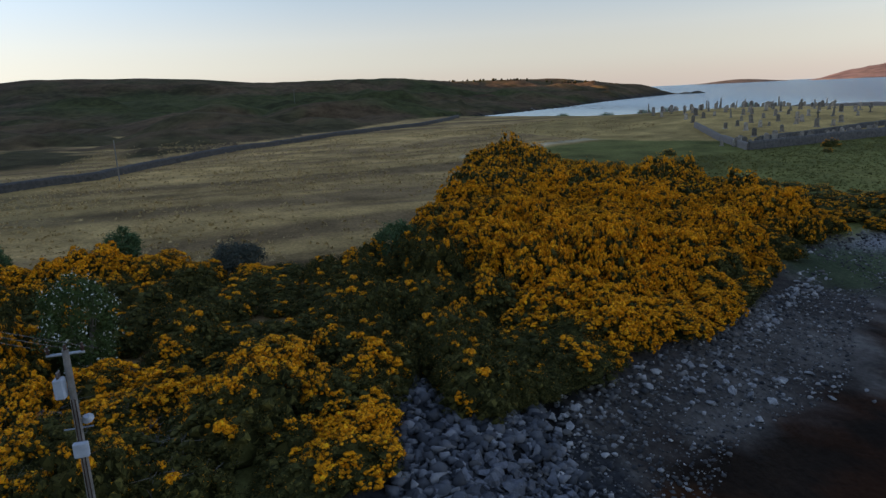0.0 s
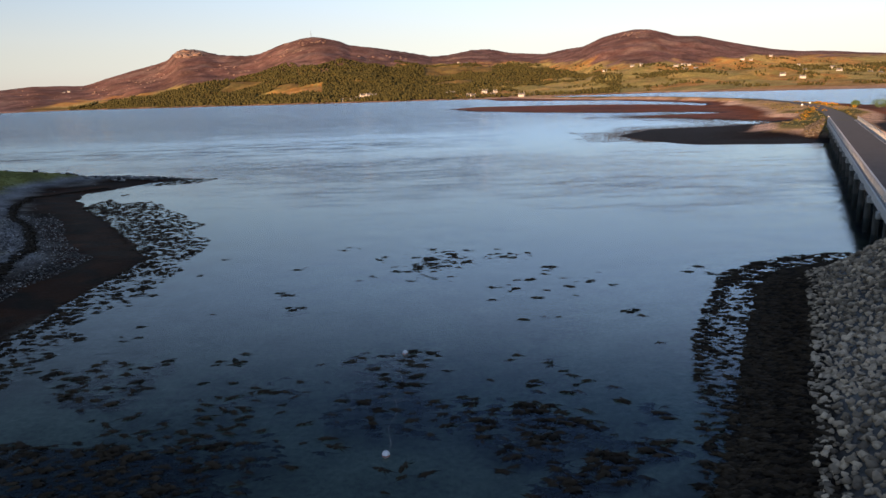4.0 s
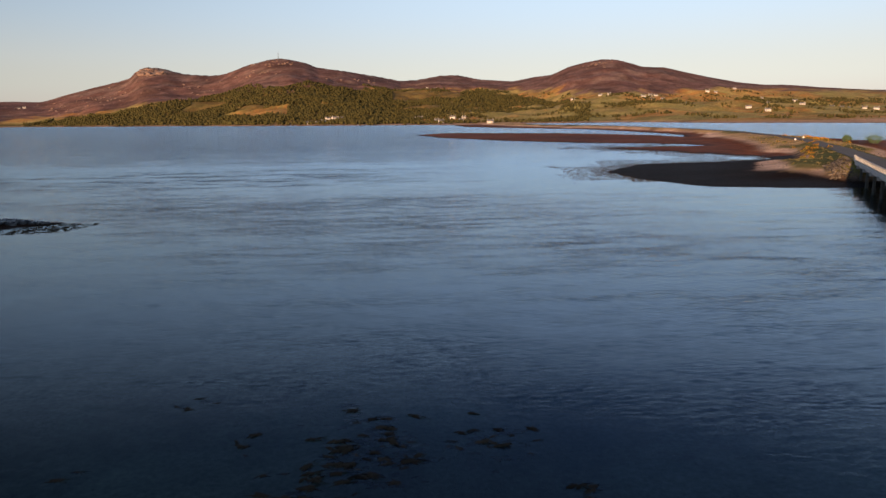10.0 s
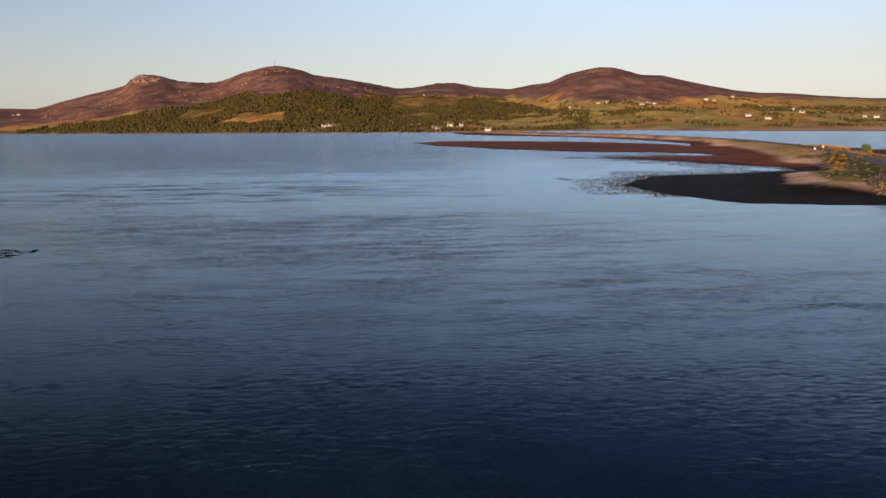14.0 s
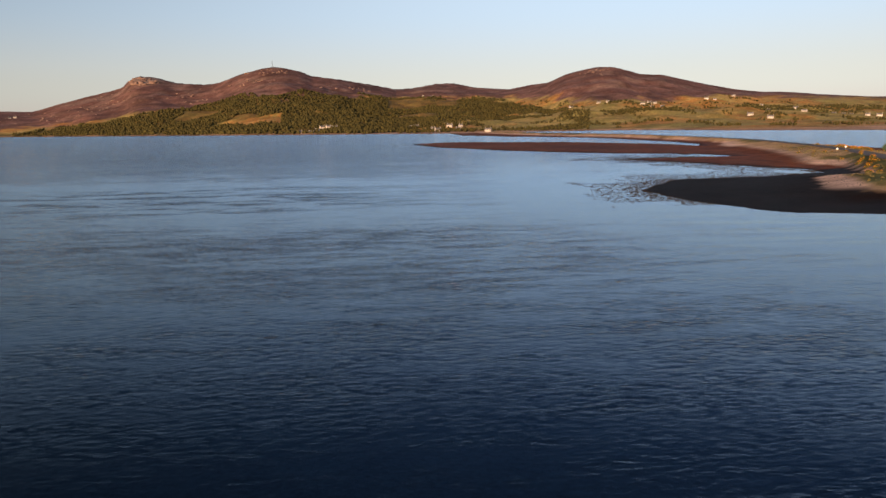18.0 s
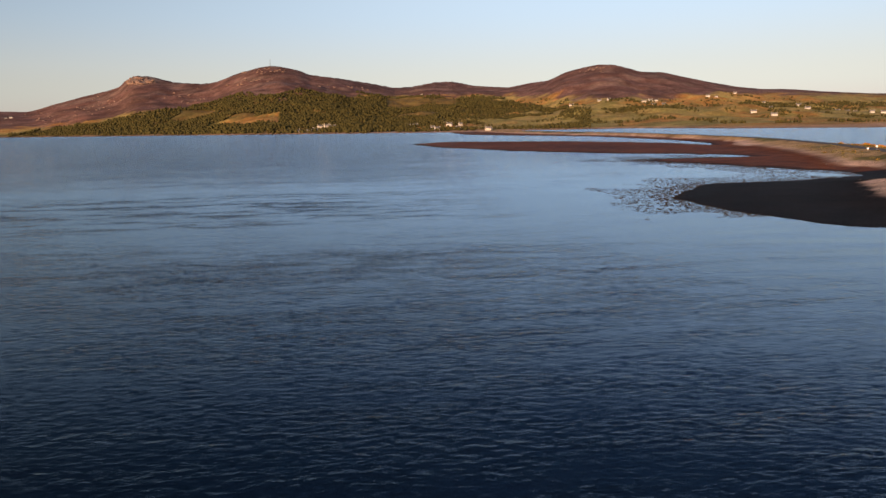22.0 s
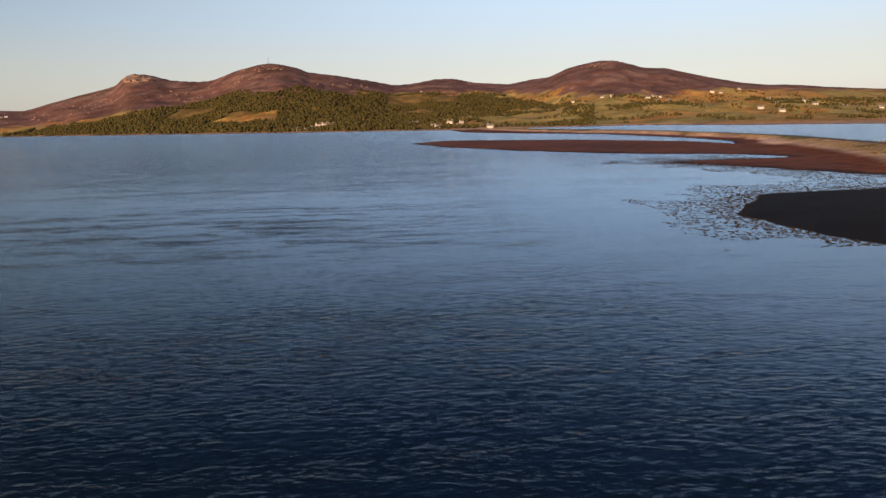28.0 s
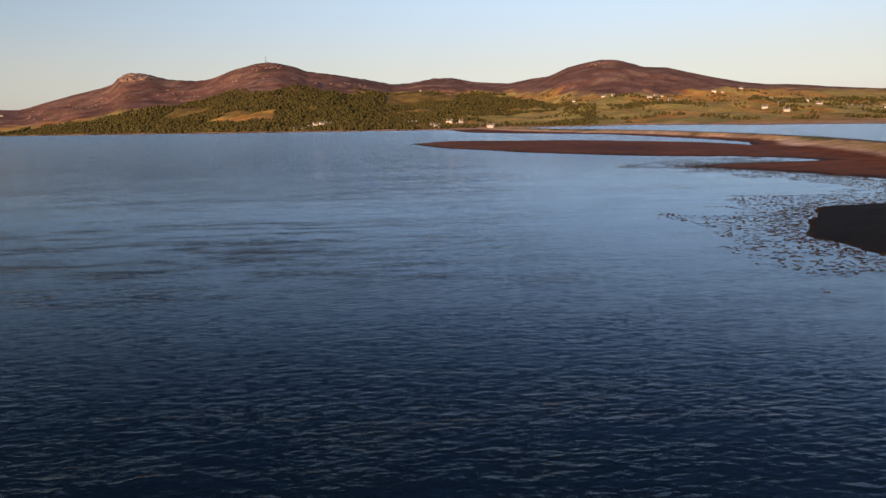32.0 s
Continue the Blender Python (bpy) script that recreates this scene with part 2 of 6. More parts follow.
def surface(name, dark, light, size=.3, rough=.8, bump=.3, bump_size=None, metal=0.0, vary=.25, fine=None):
    """A worn natural surface: two noise scales between two colours, each object a little different."""
    m, nodes, links, bsdf = material(name)
    geo = nodes.new("ShaderNodeNewGeometry")
    big = noise_node(nodes, links, size, 5, .6, geo.outputs["Position"])
    small = noise_node(nodes, links, fine or size * .13, 4, .65, geo.outputs["Position"])
    mix = nodes.new("ShaderNodeMath")
    mix.operation = "MULTIPLY_ADD"
    mix.inputs[1].default_value, mix.inputs[2].default_value = .45, 0
    links.new(small.outputs[0], mix.inputs[0])
    add = nodes.new("ShaderNodeMath")
    add.operation = "MULTIPLY_ADD"
    add.inputs[1].default_value = .55
    links.new(big.outputs[0], add.inputs[0])
    links.new(mix.outputs[0], add.inputs[2])
    col = ramp(nodes, links, add.outputs[0], [(.34, dark), (.66, light)])
    info = nodes.new("ShaderNodeObjectInfo")
    hsv = nodes.new("ShaderNodeHueSaturation")
    rng = nodes.new("ShaderNodeMapRange")
    rng.inputs["To Min"].default_value, rng.inputs["To Max"].default_value = 1 - vary, 1 + vary
    links.new(info.outputs["Random"], rng.inputs["Value"])
    links.new(rng.outputs[0], hsv.inputs["Value"])
    links.new(col.outputs[0], hsv.inputs["Color"])
    links.new(hsv.outputs[0], bsdf.inputs["Base Color"])
    bsdf.inputs["Roughness"].default_value, bsdf.inputs["Metallic"].default_value = rough, metal
    if bump:
        bn = noise_node(nodes, links, bump_size or size * .2, 5, .6, geo.outputs["Position"])
        b = nodes.new("ShaderNodeBump")
        b.inputs["Strength"].default_value, b.inputs["Distance"].default_value = bump, (bump_size or size * .2) * .5
        links.new(bn.outputs[0], b.inputs["Height"])
        links.new(b.outputs[0], bsdf.inputs["Normal"])
    return m


def island_surface(name, dark, light, rough=.7, vary=.35, gloss=.3, mid=None):
    """For joined small pieces: each piece has its own tone."""
    m, nodes, links, bsdf = material(name)
    geo = nodes.new("ShaderNodeNewGeometry")
    col = ramp(nodes, links, geo.outputs["Random Per Island"], [(0, dark), (1, light)] if mid is None else [(0, dark), (.72, mid), (1, light)])
    n = noise_node(nodes, links, .15, 4, .6, geo.outputs["Position"])
    hsv = nodes.new("ShaderNodeHueSaturation")
    rng = nodes.new("ShaderNodeMapRange")
    rng.inputs["To Min"].default_value, rng.inputs["To Max"].default_value = 1 - vary, 1 + vary
    links.new(n.outputs[0], rng.inputs["Value"])
    links.new(rng.outputs[0], hsv.inputs["Value"])
    links.new(col.outputs[0], hsv.inputs["Color"])
    links.new(hsv.outputs[0], bsdf.inputs["Base Color"])
    bsdf.inputs["Roughness"].default_value, bsdf.inputs["Specular IOR Level"].default_value = rough, gloss
    return m


def ground_material():
    m, nodes, links, bsdf = material("ground_cover")
    at = nodes.new("ShaderNodeAttribute")
    at.attribute_name = "cover"
    wet = nodes.new("ShaderNodeAttribute")
    wet.attribute_name = "wet"
    geo = nodes.new("ShaderNodeNewGeometry")
    a = noise_node(nodes, links, .35, 6, .7, geo.outputs["Position"])
    c = noise_node(nodes, links, 7, 6, .62, geo.outputs["Position"])
    wide = noise_node(nodes, links, 70, 9, .68, geo.outputs["Position"])
    broad = nodes.new("ShaderNodeMapRange")
    broad.inputs["From Min"].default_value, broad.inputs["From Max"].default_value = .34, .66
    broad.inputs["To Min"].default_value, broad.inputs["To Max"].default_value = .62, 1.38
    links.new(wide.outputs[0], broad.inputs["Value"])
    pair = nodes.new("ShaderNodeMath")
    pair.operation = "MULTIPLY"
    links.new(a.outputs[0], pair.inputs[0])
    links.new(c.outputs[0], pair.inputs[1])
    mul = nodes.new("ShaderNodeMath")
    mul.operation = "MULTIPLY"
    links.new(pair.outputs[0], mul.inputs[0])
    links.new(broad.outputs[0], mul.inputs[1])
    rng = nodes.new("ShaderNodeMapRange")
    rng.inputs["From Min"].default_value, rng.inputs["From Max"].default_value = .12, .4
    rng.inputs["To Min"].default_value, rng.inputs["To Max"].default_value = .45, 1.55
    links.new(mul.outputs[0], rng.inputs["Value"])
    hsv = nodes.new("ShaderNodeHueSaturation")
    links.new(rng.outputs[0], hsv.inputs["Value"])
    links.new(at.outputs["Color"], hsv.inputs["Color"])
    links.new(hsv.outputs[0], bsdf.inputs["Base Color"])
    rr = nodes.new("ShaderNodeMapRange")
    rr.inputs["To Min"].default_value, rr.inputs["To Max"].default_value = .95, .72
    links.new(wet.outputs["Fac"], rr.inputs["Value"])
    links.new(rr.outputs[0], bsdf.inputs["Roughness"])
    bsdf.inputs["Specular IOR Level"].default_value = .04
    b = nodes.new("ShaderNodeBump")
    b.inputs["Strength"].default_value, b.inputs["Distance"].default_value = .7, .18
    links.new(a.outputs[0], b.inputs["Height"])
    links.new(b.outputs[0], bsdf.inputs["Normal"])
    return m


def water_material():
    m, nodes, links, bsdf = material("sea_water")
    out = nodes["Material Output"]
    nodes.remove(bsdf)
    geo = nodes.new("ShaderNodeNewGeometry")

    def stretched(sx, sy, turn, dx=0.0, dy=0.0):
        mp = nodes.new("ShaderNodeMapping")
        mp.inputs["Location"].default_value = (dx, dy, 0)
        mp.inputs["Rotation"].default_value[2] = radians(turn)
        mp.inputs["Scale"].default_value = (sx, sy, 1)
        links.new(geo.outputs["Position"], mp.inputs["Vector"])
        return mp.outputs[0]

    def sums(op, a, b, clamp=False):
        n = nodes.new("ShaderNodeMath")
        n.operation, n.use_clamp = op, clamp
        for k, v in enumerate((a, b)):
            if isinstance(v, (int, float)):
                n.inputs[k].default_value = v
            else:
                links.new(v, n.inputs[k])
        return n.outputs[0]

    def ranged(v, a, b, lo, hi):
        n = nodes.new("ShaderNodeMapRange")
        n.interpolation_type = "SMOOTHSTEP"
        n.inputs["From Min"].default_value, n.inputs["From Max"].default_value = a, b
        n.inputs["To Min"].default_value, n.inputs["To Max"].default_value = lo, hi
        links.new(v, n.inputs["Value"])
        return n.outputs[0]

    sep = nodes.new("ShaderNodeSeparateXYZ")
    links.new(geo.outputs["Position"], sep.inputs[0])
    px, py = sep.outputs["X"], sep.outputs["Y"]
    # where the surface is ruffled: slicks and breezes, the sheltered bay, the tidal race off the point, the wide loch
    patch = noise_node(nodes, links, 1, 5, .62, stretched(.011, .034, 10))
    patch.inputs["Distortion"].default_value = 1.4
    streak = noise_node(nodes, links, 1, 5, .65, stretched(.022, .17, 6))
    streak.inputs["Distortion"].default_value = .9
    breeze = sums("MULTIPLY", ranged(patch.outputs[0], .40, .62, .55, 1.0), ranged(streak.outputs[0], .36, .62, .70, 1.0))
    bay = ranged(sums("ADD", py, sums("MULTIPLY", px, .6)), 62, 165, .08, .80)
    wide = ranged(py, 270, 480, 0, .45)
    race_x = ranged(px, -40, 30, 1, 0)
    race_y = sums("MULTIPLY", ranged(py, 205, 232, 0, 1), ranged(py, 250, 290, 1, 0))
    race = sums("MULTIPLY", sums("MULTIPLY", race_x, race_y), ranged(streak.outputs[0], .42, .58, .0, 1.0))
    slick_y = sums("MULTIPLY", ranged(py, 170, 215, 0, 1), ranged(py, 270, 330, 1, 0))
    slick = sums("MULTIPLY", slick_y, ranged(px, -10, 60, .55, .35))
    chop = sums("MULTIPLY", breeze, sums("SUBTRACT", 1, slick))
    tick = noise_node(nodes, links, 1, 4, .6, stretched(.09, .42, 5))
    tick.inputs["Distortion"].default_value = .6
    lee = sums("SUBTRACT", 1, sums("MULTIPLY", ranged(px, 5, 45, 0, .6), ranged(py, 120, 170, 0, 1)))
    near_chop = sums("MULTIPLY", sums("MULTIPLY", sums("MULTIPLY", chop, lee), bay), ranged(tick.outputs[0], .36, .64, .45, 1.25))
    race = sums("MULTIPLY", race, ranged(tick.outputs[0], .44, .58, .1, 1.0))
    ruffled = sums("ADD", near_chop, race, True)
    chop = sums("ADD", ruffled, wide, True)
    # short waves and ripples lean the surface this way and that
    fine = noise_node(nodes, links, 1, 3, .6, stretched(1.2, 3.0, 14))
    fine.inputs["Distortion"].default_value = .5
    lean = nodes.new("ShaderNodeVectorMath")
    lean.operation = "SUBTRACT"
    lean.inputs[1].default_value = (.5, .5, .5)
    links.new(fine.outputs["Color"], lean.inputs[0])
    flat = nodes.new("ShaderNodeVectorMath")
    flat.operation = "MULTIPLY"
    flat.inputs[1].default_value = (.35, .65, 0)
    links.new(lean.outputs[0], flat.inputs[0])
    amount = nodes.new("ShaderNodeVectorMath")
    amount.operation = "SCALE"
    links.new(flat.outputs[0], amount.inputs[0])
    links.new(sums("ADD", sums("MULTIPLY", chop, 2.1), ranged(py, 130, 230, .012, .28)), amount.inputs["Scale"])
    parts = nodes.new("ShaderNodeSeparateXYZ")
    links.new(amount.outputs[0], parts.inputs[0])
    away = nodes.new("ShaderNodeCombineXYZ")
    links.new(parts.outputs["X"], away.inputs["X"])
    links.new(sums("MINIMUM", parts.outputs["Y"], .008), away.inputs["Y"])
    up = nodes.new("ShaderNodeVectorMath")
    links.new(away.outputs[0], up.inputs[0])
    # of waves seen at a slant, the faces turned to the eye are the ones that show
    facing = nodes.new("ShaderNodeCombineXYZ")
    links.new(sums("ADD", sums("MULTIPLY", chop, -.02), ranged(py, 120, 290, -.004, -.062)), facing.inputs["Y"])
    links.new(ranged(px, -600, -140, .07, 0), facing.inputs["X"])
    facing.inputs["Z"].default_value = 1.0
    links.new(facing.outputs[0], up.inputs[1])
    unit = nodes.new("ShaderNodeVectorMath")
    unit.operation = "NORMALIZE"
    links.new(up.outputs[0], unit.inputs[0])
    normal = unit.outputs[0]

    def bumped(source, distance, strength, normal):
        b = nodes.new("ShaderNodeBump")
        b.inputs["Distance"].default_value = distance
        links.new(source, b.inputs["Height"])
        links.new(strength, b.inputs["Strength"])
        links.new(normal, b.inputs["Normal"])
        return b.outputs[0]

    wave = noise_node(nodes, links, 1, 2, .45, stretched(.50, 1.05, 20))
    wave.inputs["Distortion"].default_value = .7
    cross = noise_node(nodes, links, 1, 3, .5, stretched(.9, 2.0, -22))
    train = noise_node(nodes, links, 1, 1, .4, stretched(.045, .21, -5))
    normal = bumped(train.outputs[0], 1.0, sums("MULTIPLY", ranged(px, 20, 70, .0, .22), ranged(py, 60, 90, 0, 1)), normal)
    normal = bumped(wave.outputs[0], .25, sums("MULTIPLY", chop, ranged(py, 95, 175, .25, 1.0)), normal)
    normal = bumped(cross.outputs[0], .18, chop, normal)
    fres = nodes.new("ShaderNodeFresnel")
    fres.inputs["IOR"].default_value = 1.33
    links.new(normal, fres.inputs["Normal"])
    level = nodes.new("ShaderNodeFresnel")
    level.inputs["IOR"].default_value = 1.33
    mirrored = sums("ADD", sums("MULTIPLY", fres.outputs[0], .5), sums("MULTIPLY", level.outputs[0], .5))
    gloss = nodes.new("ShaderNodeBsdfGlossy")
    gloss.inputs["Color"].default_value = (.85, .94, 1, 1)
    links.new(ranged(chop, 0, 1, .02, .05), gloss.inputs["Roughness"])
    links.new(normal, gloss.inputs["Normal"])
    clear = nodes.new("ShaderNodeBsdfTransparent")
    clear.inputs[0].default_value = (.52, .62, .60, 1)
    mix = nodes.new("ShaderNodeMixShader")
    # waves that hide one another keep a rough sea from mirroring fully towards the horizon
    links.new(sums("MULTIPLY", mirrored, sums("SUBTRACT", ranged(near_chop, 0, 1, 1.0, .98), sums("MULTIPLY", race, .28))), mix.inputs[0])
    links.new(clear.outputs[0], mix.inputs[1])
    links.new(gloss.outputs[0], mix.inputs[2])
    links.new(mix.outputs[0], out.inputs["Surface"])
    return m


GROUND = ground_material()
WATER = water_material()
GORSE = island_surface("gorse_spines", (.026, .028, .009), (.16, .135, .034), .85, gloss=.08, mid=(.078, .075, .021))
BLOSSOM = island_surface("gorse_blossom", (.40, .15, .006), (1.0, .56, .018), .8, .45, gloss=.1, mid=(1.0, .375, .008))
LEAF = island_surface("hawthorn_leaves", (.045, .07, .02), (.10, .14, .045), .8, gloss=.1)
TREES = island_surface("far_tree_crowns", (.040, .038, .015), (.064, .058, .021), .95, gloss=.03)
ROCK = surface("grey_rock", (.12, .117, .112), (.42, .405, .375), .5, .85, .6, vary=.3)
ROCKS = island_surface("joined_stones", (.035, .035, .036), (.42, .40, .37), .85, gloss=.2, mid=(.14, .13, .116))
MOORROCK = island_surface("moorland_outcrop", (.13, .085, .070), (.20, .14, .115), .9, gloss=.03)
OLDROCK = surface("blue_grey_stone", (.05, .052, .057), (.17, .17, .178), .5, .85, .6, vary=.5)
OLDSTONE = island_surface("old_bank_stone", (.035, .037, .040), (.27, .265, .26), .85, gloss=.15, mid=(.125, .126, .13))
SPITSTONES = island_surface("weathered_beach_stones", (.04, .034, .028), (.17, .14, .11), .85, gloss=.1)
REVET = surface("quarry_stone", (.19, .145, .095), (.56, .43, .28), .6, .85, .6, vary=.4)
REVETS = island_surface("joined_quarry_stone", (.11, .085, .058), (.56, .43, .28), .85, gloss=.15, mid=(.35, .27, .18))
WEED = island_surface("bladder_wrack", (.012, .009, .006), (.052, .036, .020), .8, gloss=.08)
ASPHALT = surface("asphalt", (.024, .023, .023), (.050, .047, .045), 1.5, .9, .3, .05, vary=0)
PAINT = surface("road_paint", (.5, .5, .48), (.75, .75, .72), .4, .7, .1, vary=0)
CONCRETE = surface("weathered_concrete", (.22, .21, .19), (.46, .44, .40), .8, .85, .25, vary=.12)
# dark grey all over, for the bridge columns and the radio mast
DARKGREY = surface("dark_grey_surface", (.03, .03, .025), (.10, .095, .08), .9, .7, .3, vary=.15)
RAIL = surface("pale_rail_paint", (.42, .40, .36), (.66, .63, .57), .6, .6, .1, vary=.08)
TIMBER = surface("silvered_pole_wood", (.13, .115, .095), (.30, .27, .23), .25, .85, .3, vary=.1)
ZINC = surface("galvanised_steel", (.30, .32, .34), (.5, .52, .54), .4, .5, .1, metal=.6, vary=.1)
GREYPAINT = surface("grey_box_paint", (.36, .39, .42), (.52, .55, .58), .3, .5, .1, vary=.1)
CERAMIC = surface("brown_insulator", (.04, .02, .015), (.09, .05, .035), .1, .25, 0, vary=.1)
WALLSTONE = surface("dry_stone_wall", (.048, .045, .041), (.19, .175, .155), .45, .9, .9, .25, vary=.1)
DYKE = surface("mossy_field_dyke", (.032, .030, .026), (.13, .118, .10), .6, .9, .9, .3, vary=.1)
LIMEWALL = surface("limewashed_wall", (.16, .14, .12), (.30, .26, .22), .6, .9, .5, .2, vary=.1)
GRAVE = surface("grave_stone", (.09, .072, .054), (.46, .40, .32), .5, .75, .3, vary=.55)
WHITE = surface("white_harling", (.36, .335, .30), (.54, .51, .47), .8, .85, .1, vary=.1)
SLATE = surface("slate_roof", (.06, .06, .065), (.15, .145, .14), 1.2, .6, .3, vary=.2)
GLASS = surface("dark_window", (.02, .022, .025), (.05, .055, .06), 1, .15, 0, vary=.1)
BUOY = surface("white_buoy_plastic", (.62, .60, .58), (.8, .78, .76), .2, .45, .05, vary=.05)
BUOYRED = surface("red_buoy_band", (.42, .10, .06), (.6, .18, .1), .2, .45, .05, vary=.05)
ROPE = surface("mooring_rope", (.10, .10, .09), (.28, .27, .24), .1, .9, .2, vary=.1)
BARK = surface("bare_branch", (.10, .09, .08), (.26, .24, .21), .2, .9, .3, vary=.1)
FLOWER = surface("white_hawthorn_blossom", (.62, .62, .56), (.8, .8, .74), .2, .8, 0, vary=.1)
CARPAINT = surface("white_car_paint", (.7, .7, .7), (.82, .82, .82), 1, .3, 0, vary=.05)
TYRE = surface("tyre_rubber", (.015, .015, .015), (.03, .03, .03), .2, .8, .1, vary=.1)


# ---------------------------------------------------------------- mesh helpers
def mesh_of(name, verts, faces, mat, smooth=False):
    me = bpy.data.meshes.new(name)
    me.from_pydata(verts, [], faces)
    me.materials.append(mat)
    if smooth:
        me.shade_smooth()
    return me


def tri_mesh(name, pts, mat):
    """A mesh of loose triangles: an array (n, 3, 3)."""
    n = len(pts)
    me = bpy.data.meshes.new(name)
    me.vertices.add(n * 3)
    me.vertices.foreach_set("co", np.asarray(pts, np.float32).ravel())
    me.loops.add(n * 3)
    me.loops.foreach_set("vertex_index", np.arange(n * 3, dtype=np.int32))
    me.polygons.add(n)
    me.polygons.foreach_set("loop_start", np.arange(0, n * 3, 3, dtype=np.int32))
    me.materials.append(mat)
    me.update()
    return me


def joined(name, base_v, base_f, places, mat, smooth=False):
    """Many copies of small shapes in one mesh. places: (shape index, 3x4 matrix) rows."""
    vs, fs, run = [], [], 0
    for k, m in places:
        v = base_v[k] @ m[:, :3].T + m[:, 3]
        vs.append(v)
        fs.append(base_f[k] + run)
        run += len(v)
    v, f = np.concatenate(vs), np.concatenate(fs)
    me = bpy.data.meshes.new(name)
    me.vertices.add(len(v))
    me.vertices.foreach_set("co", v.astype(np.float32).ravel())
    me.loops.add(len(f) * 3)
    me.loops.foreach_set("vertex_index", f.astype(np.int32).ravel())
    me.polygons.add(len(f))
    me.polygons.foreach_set("loop_start", np.arange(0, len(f) * 3, 3, dtype=np.int32))
    me.materials.append(mat)
    me.update()
    if smooth:
        me.shade_smooth()
    return me


def part(name, bm, mat, parent=None, label=""):
    if isinstance(bm, bmesh.types.BMesh):
        me = bpy.data.meshes.new(name)
        bm.to_mesh(me)
        bm.free()
        me.materials.append(mat)
    else:
        me = bm
    ob = new(name, me)
    if parent:
        ob.parent = parent
    if label:
        ob["label"] = label
    return ob


def thing(name, m, label, category, group="", kind=""):
    ob = new(name)
    ob.matrix_basis = m
    return tagged(ob, label, category, group, kind)


def box(bm, x0, x1, y0, y1, z0, z1, bevel=0.0):
    r = bmesh.ops.create_cube(bm, size=1, matrix=Matrix.Translation(((x0 + x1) / 2, (y0 + y1) / 2, (z0 + z1) / 2)) @ Matrix.Diagonal((x1 - x0, y1 - y0, z1 - z0, 1)))
    if bevel:
        edges = list({e for v in r["verts"] for e in v.link_edges})
        bmesh.ops.bevel(bm, geom=edges, offset=bevel, segments=1, affect="EDGES", profile=.5)
    return bm


def rod(bm, a, b, r0, r1=None, sides=8):
    a, b = Vector(a), Vector(b)
    q = (b - a).to_track_quat("Z", "Y").to_matrix().to_4x4()
    bmesh.ops.create_cone(bm, cap_ends=True, segments=sides, radius1=r0, radius2=r0 if r1 is None else r1, depth=(b - a).length, matrix=Matrix.Translation((a + b) / 2) @ q)
    return bm


def rock_shape(seed, flat=.65, n=14):
    rnd = random.Random(seed)
    bm = bmesh.new()
    for _ in range(n):
        v = Vector((rnd.gauss(0, 1), rnd.gauss(0, 1), rnd.gauss(0, 1))).normalized() * rnd.uniform(.85, 1.05)
        bm.verts.new((v.x, v.y * rnd.uniform(.75, 1), v.z * flat))
    bmesh.ops.convex_hull(bm, input=bm.verts)
    loose = [v for v in bm.verts if not v.link_faces]
    bmesh.ops.delete(bm, geom=loose, context="VERTS")
    bmesh.ops.triangulate(bm, faces=bm.faces)
    bm.verts.index_update()
    v = np.array([p.co for p in bm.verts])
    f = np.array([[p.index for p in q.verts] for q in bm.faces])
    bm.free()
    return v, f


def place_matrix(x, y, z, size, turn, tilt=0.0, tilt_dir=0.0, squash=1.0):
    m = Matrix.Translation((x, y, z)) @ Matrix.Rotation(tilt_dir, 4, "Z") @ Matrix.Rotation(tilt, 4, "X") @ Matrix.Rotation(turn - tilt_dir, 4, "Z") @ Matrix.Diagonal((size, size, size * squash, 1))
    return np.array(m)[:3]


ROCKS_V, ROCKS_F = zip(*[rock_shape(k, .6 + .05 * (k % 4)) for k in range(10)])


# ---------------------------------------------------------------- ground and water
def spaced(*runs):
    out = [runs[0][0]]
    for a, b, step in runs:
        n = max(1, round((b - a) / step))
        out += [a + (b - a) * (k + 1) / n for k in range(n)]
    return np.array(out)


STRAND = [(-40, 60), (-42.8, 67.7), (-46.4, 78.5), (-51, 86), (-56.1, 93.8), (-64, 102.4), (-72, 116), (-76.5, 127), (-75, 137), (-70, 144)]


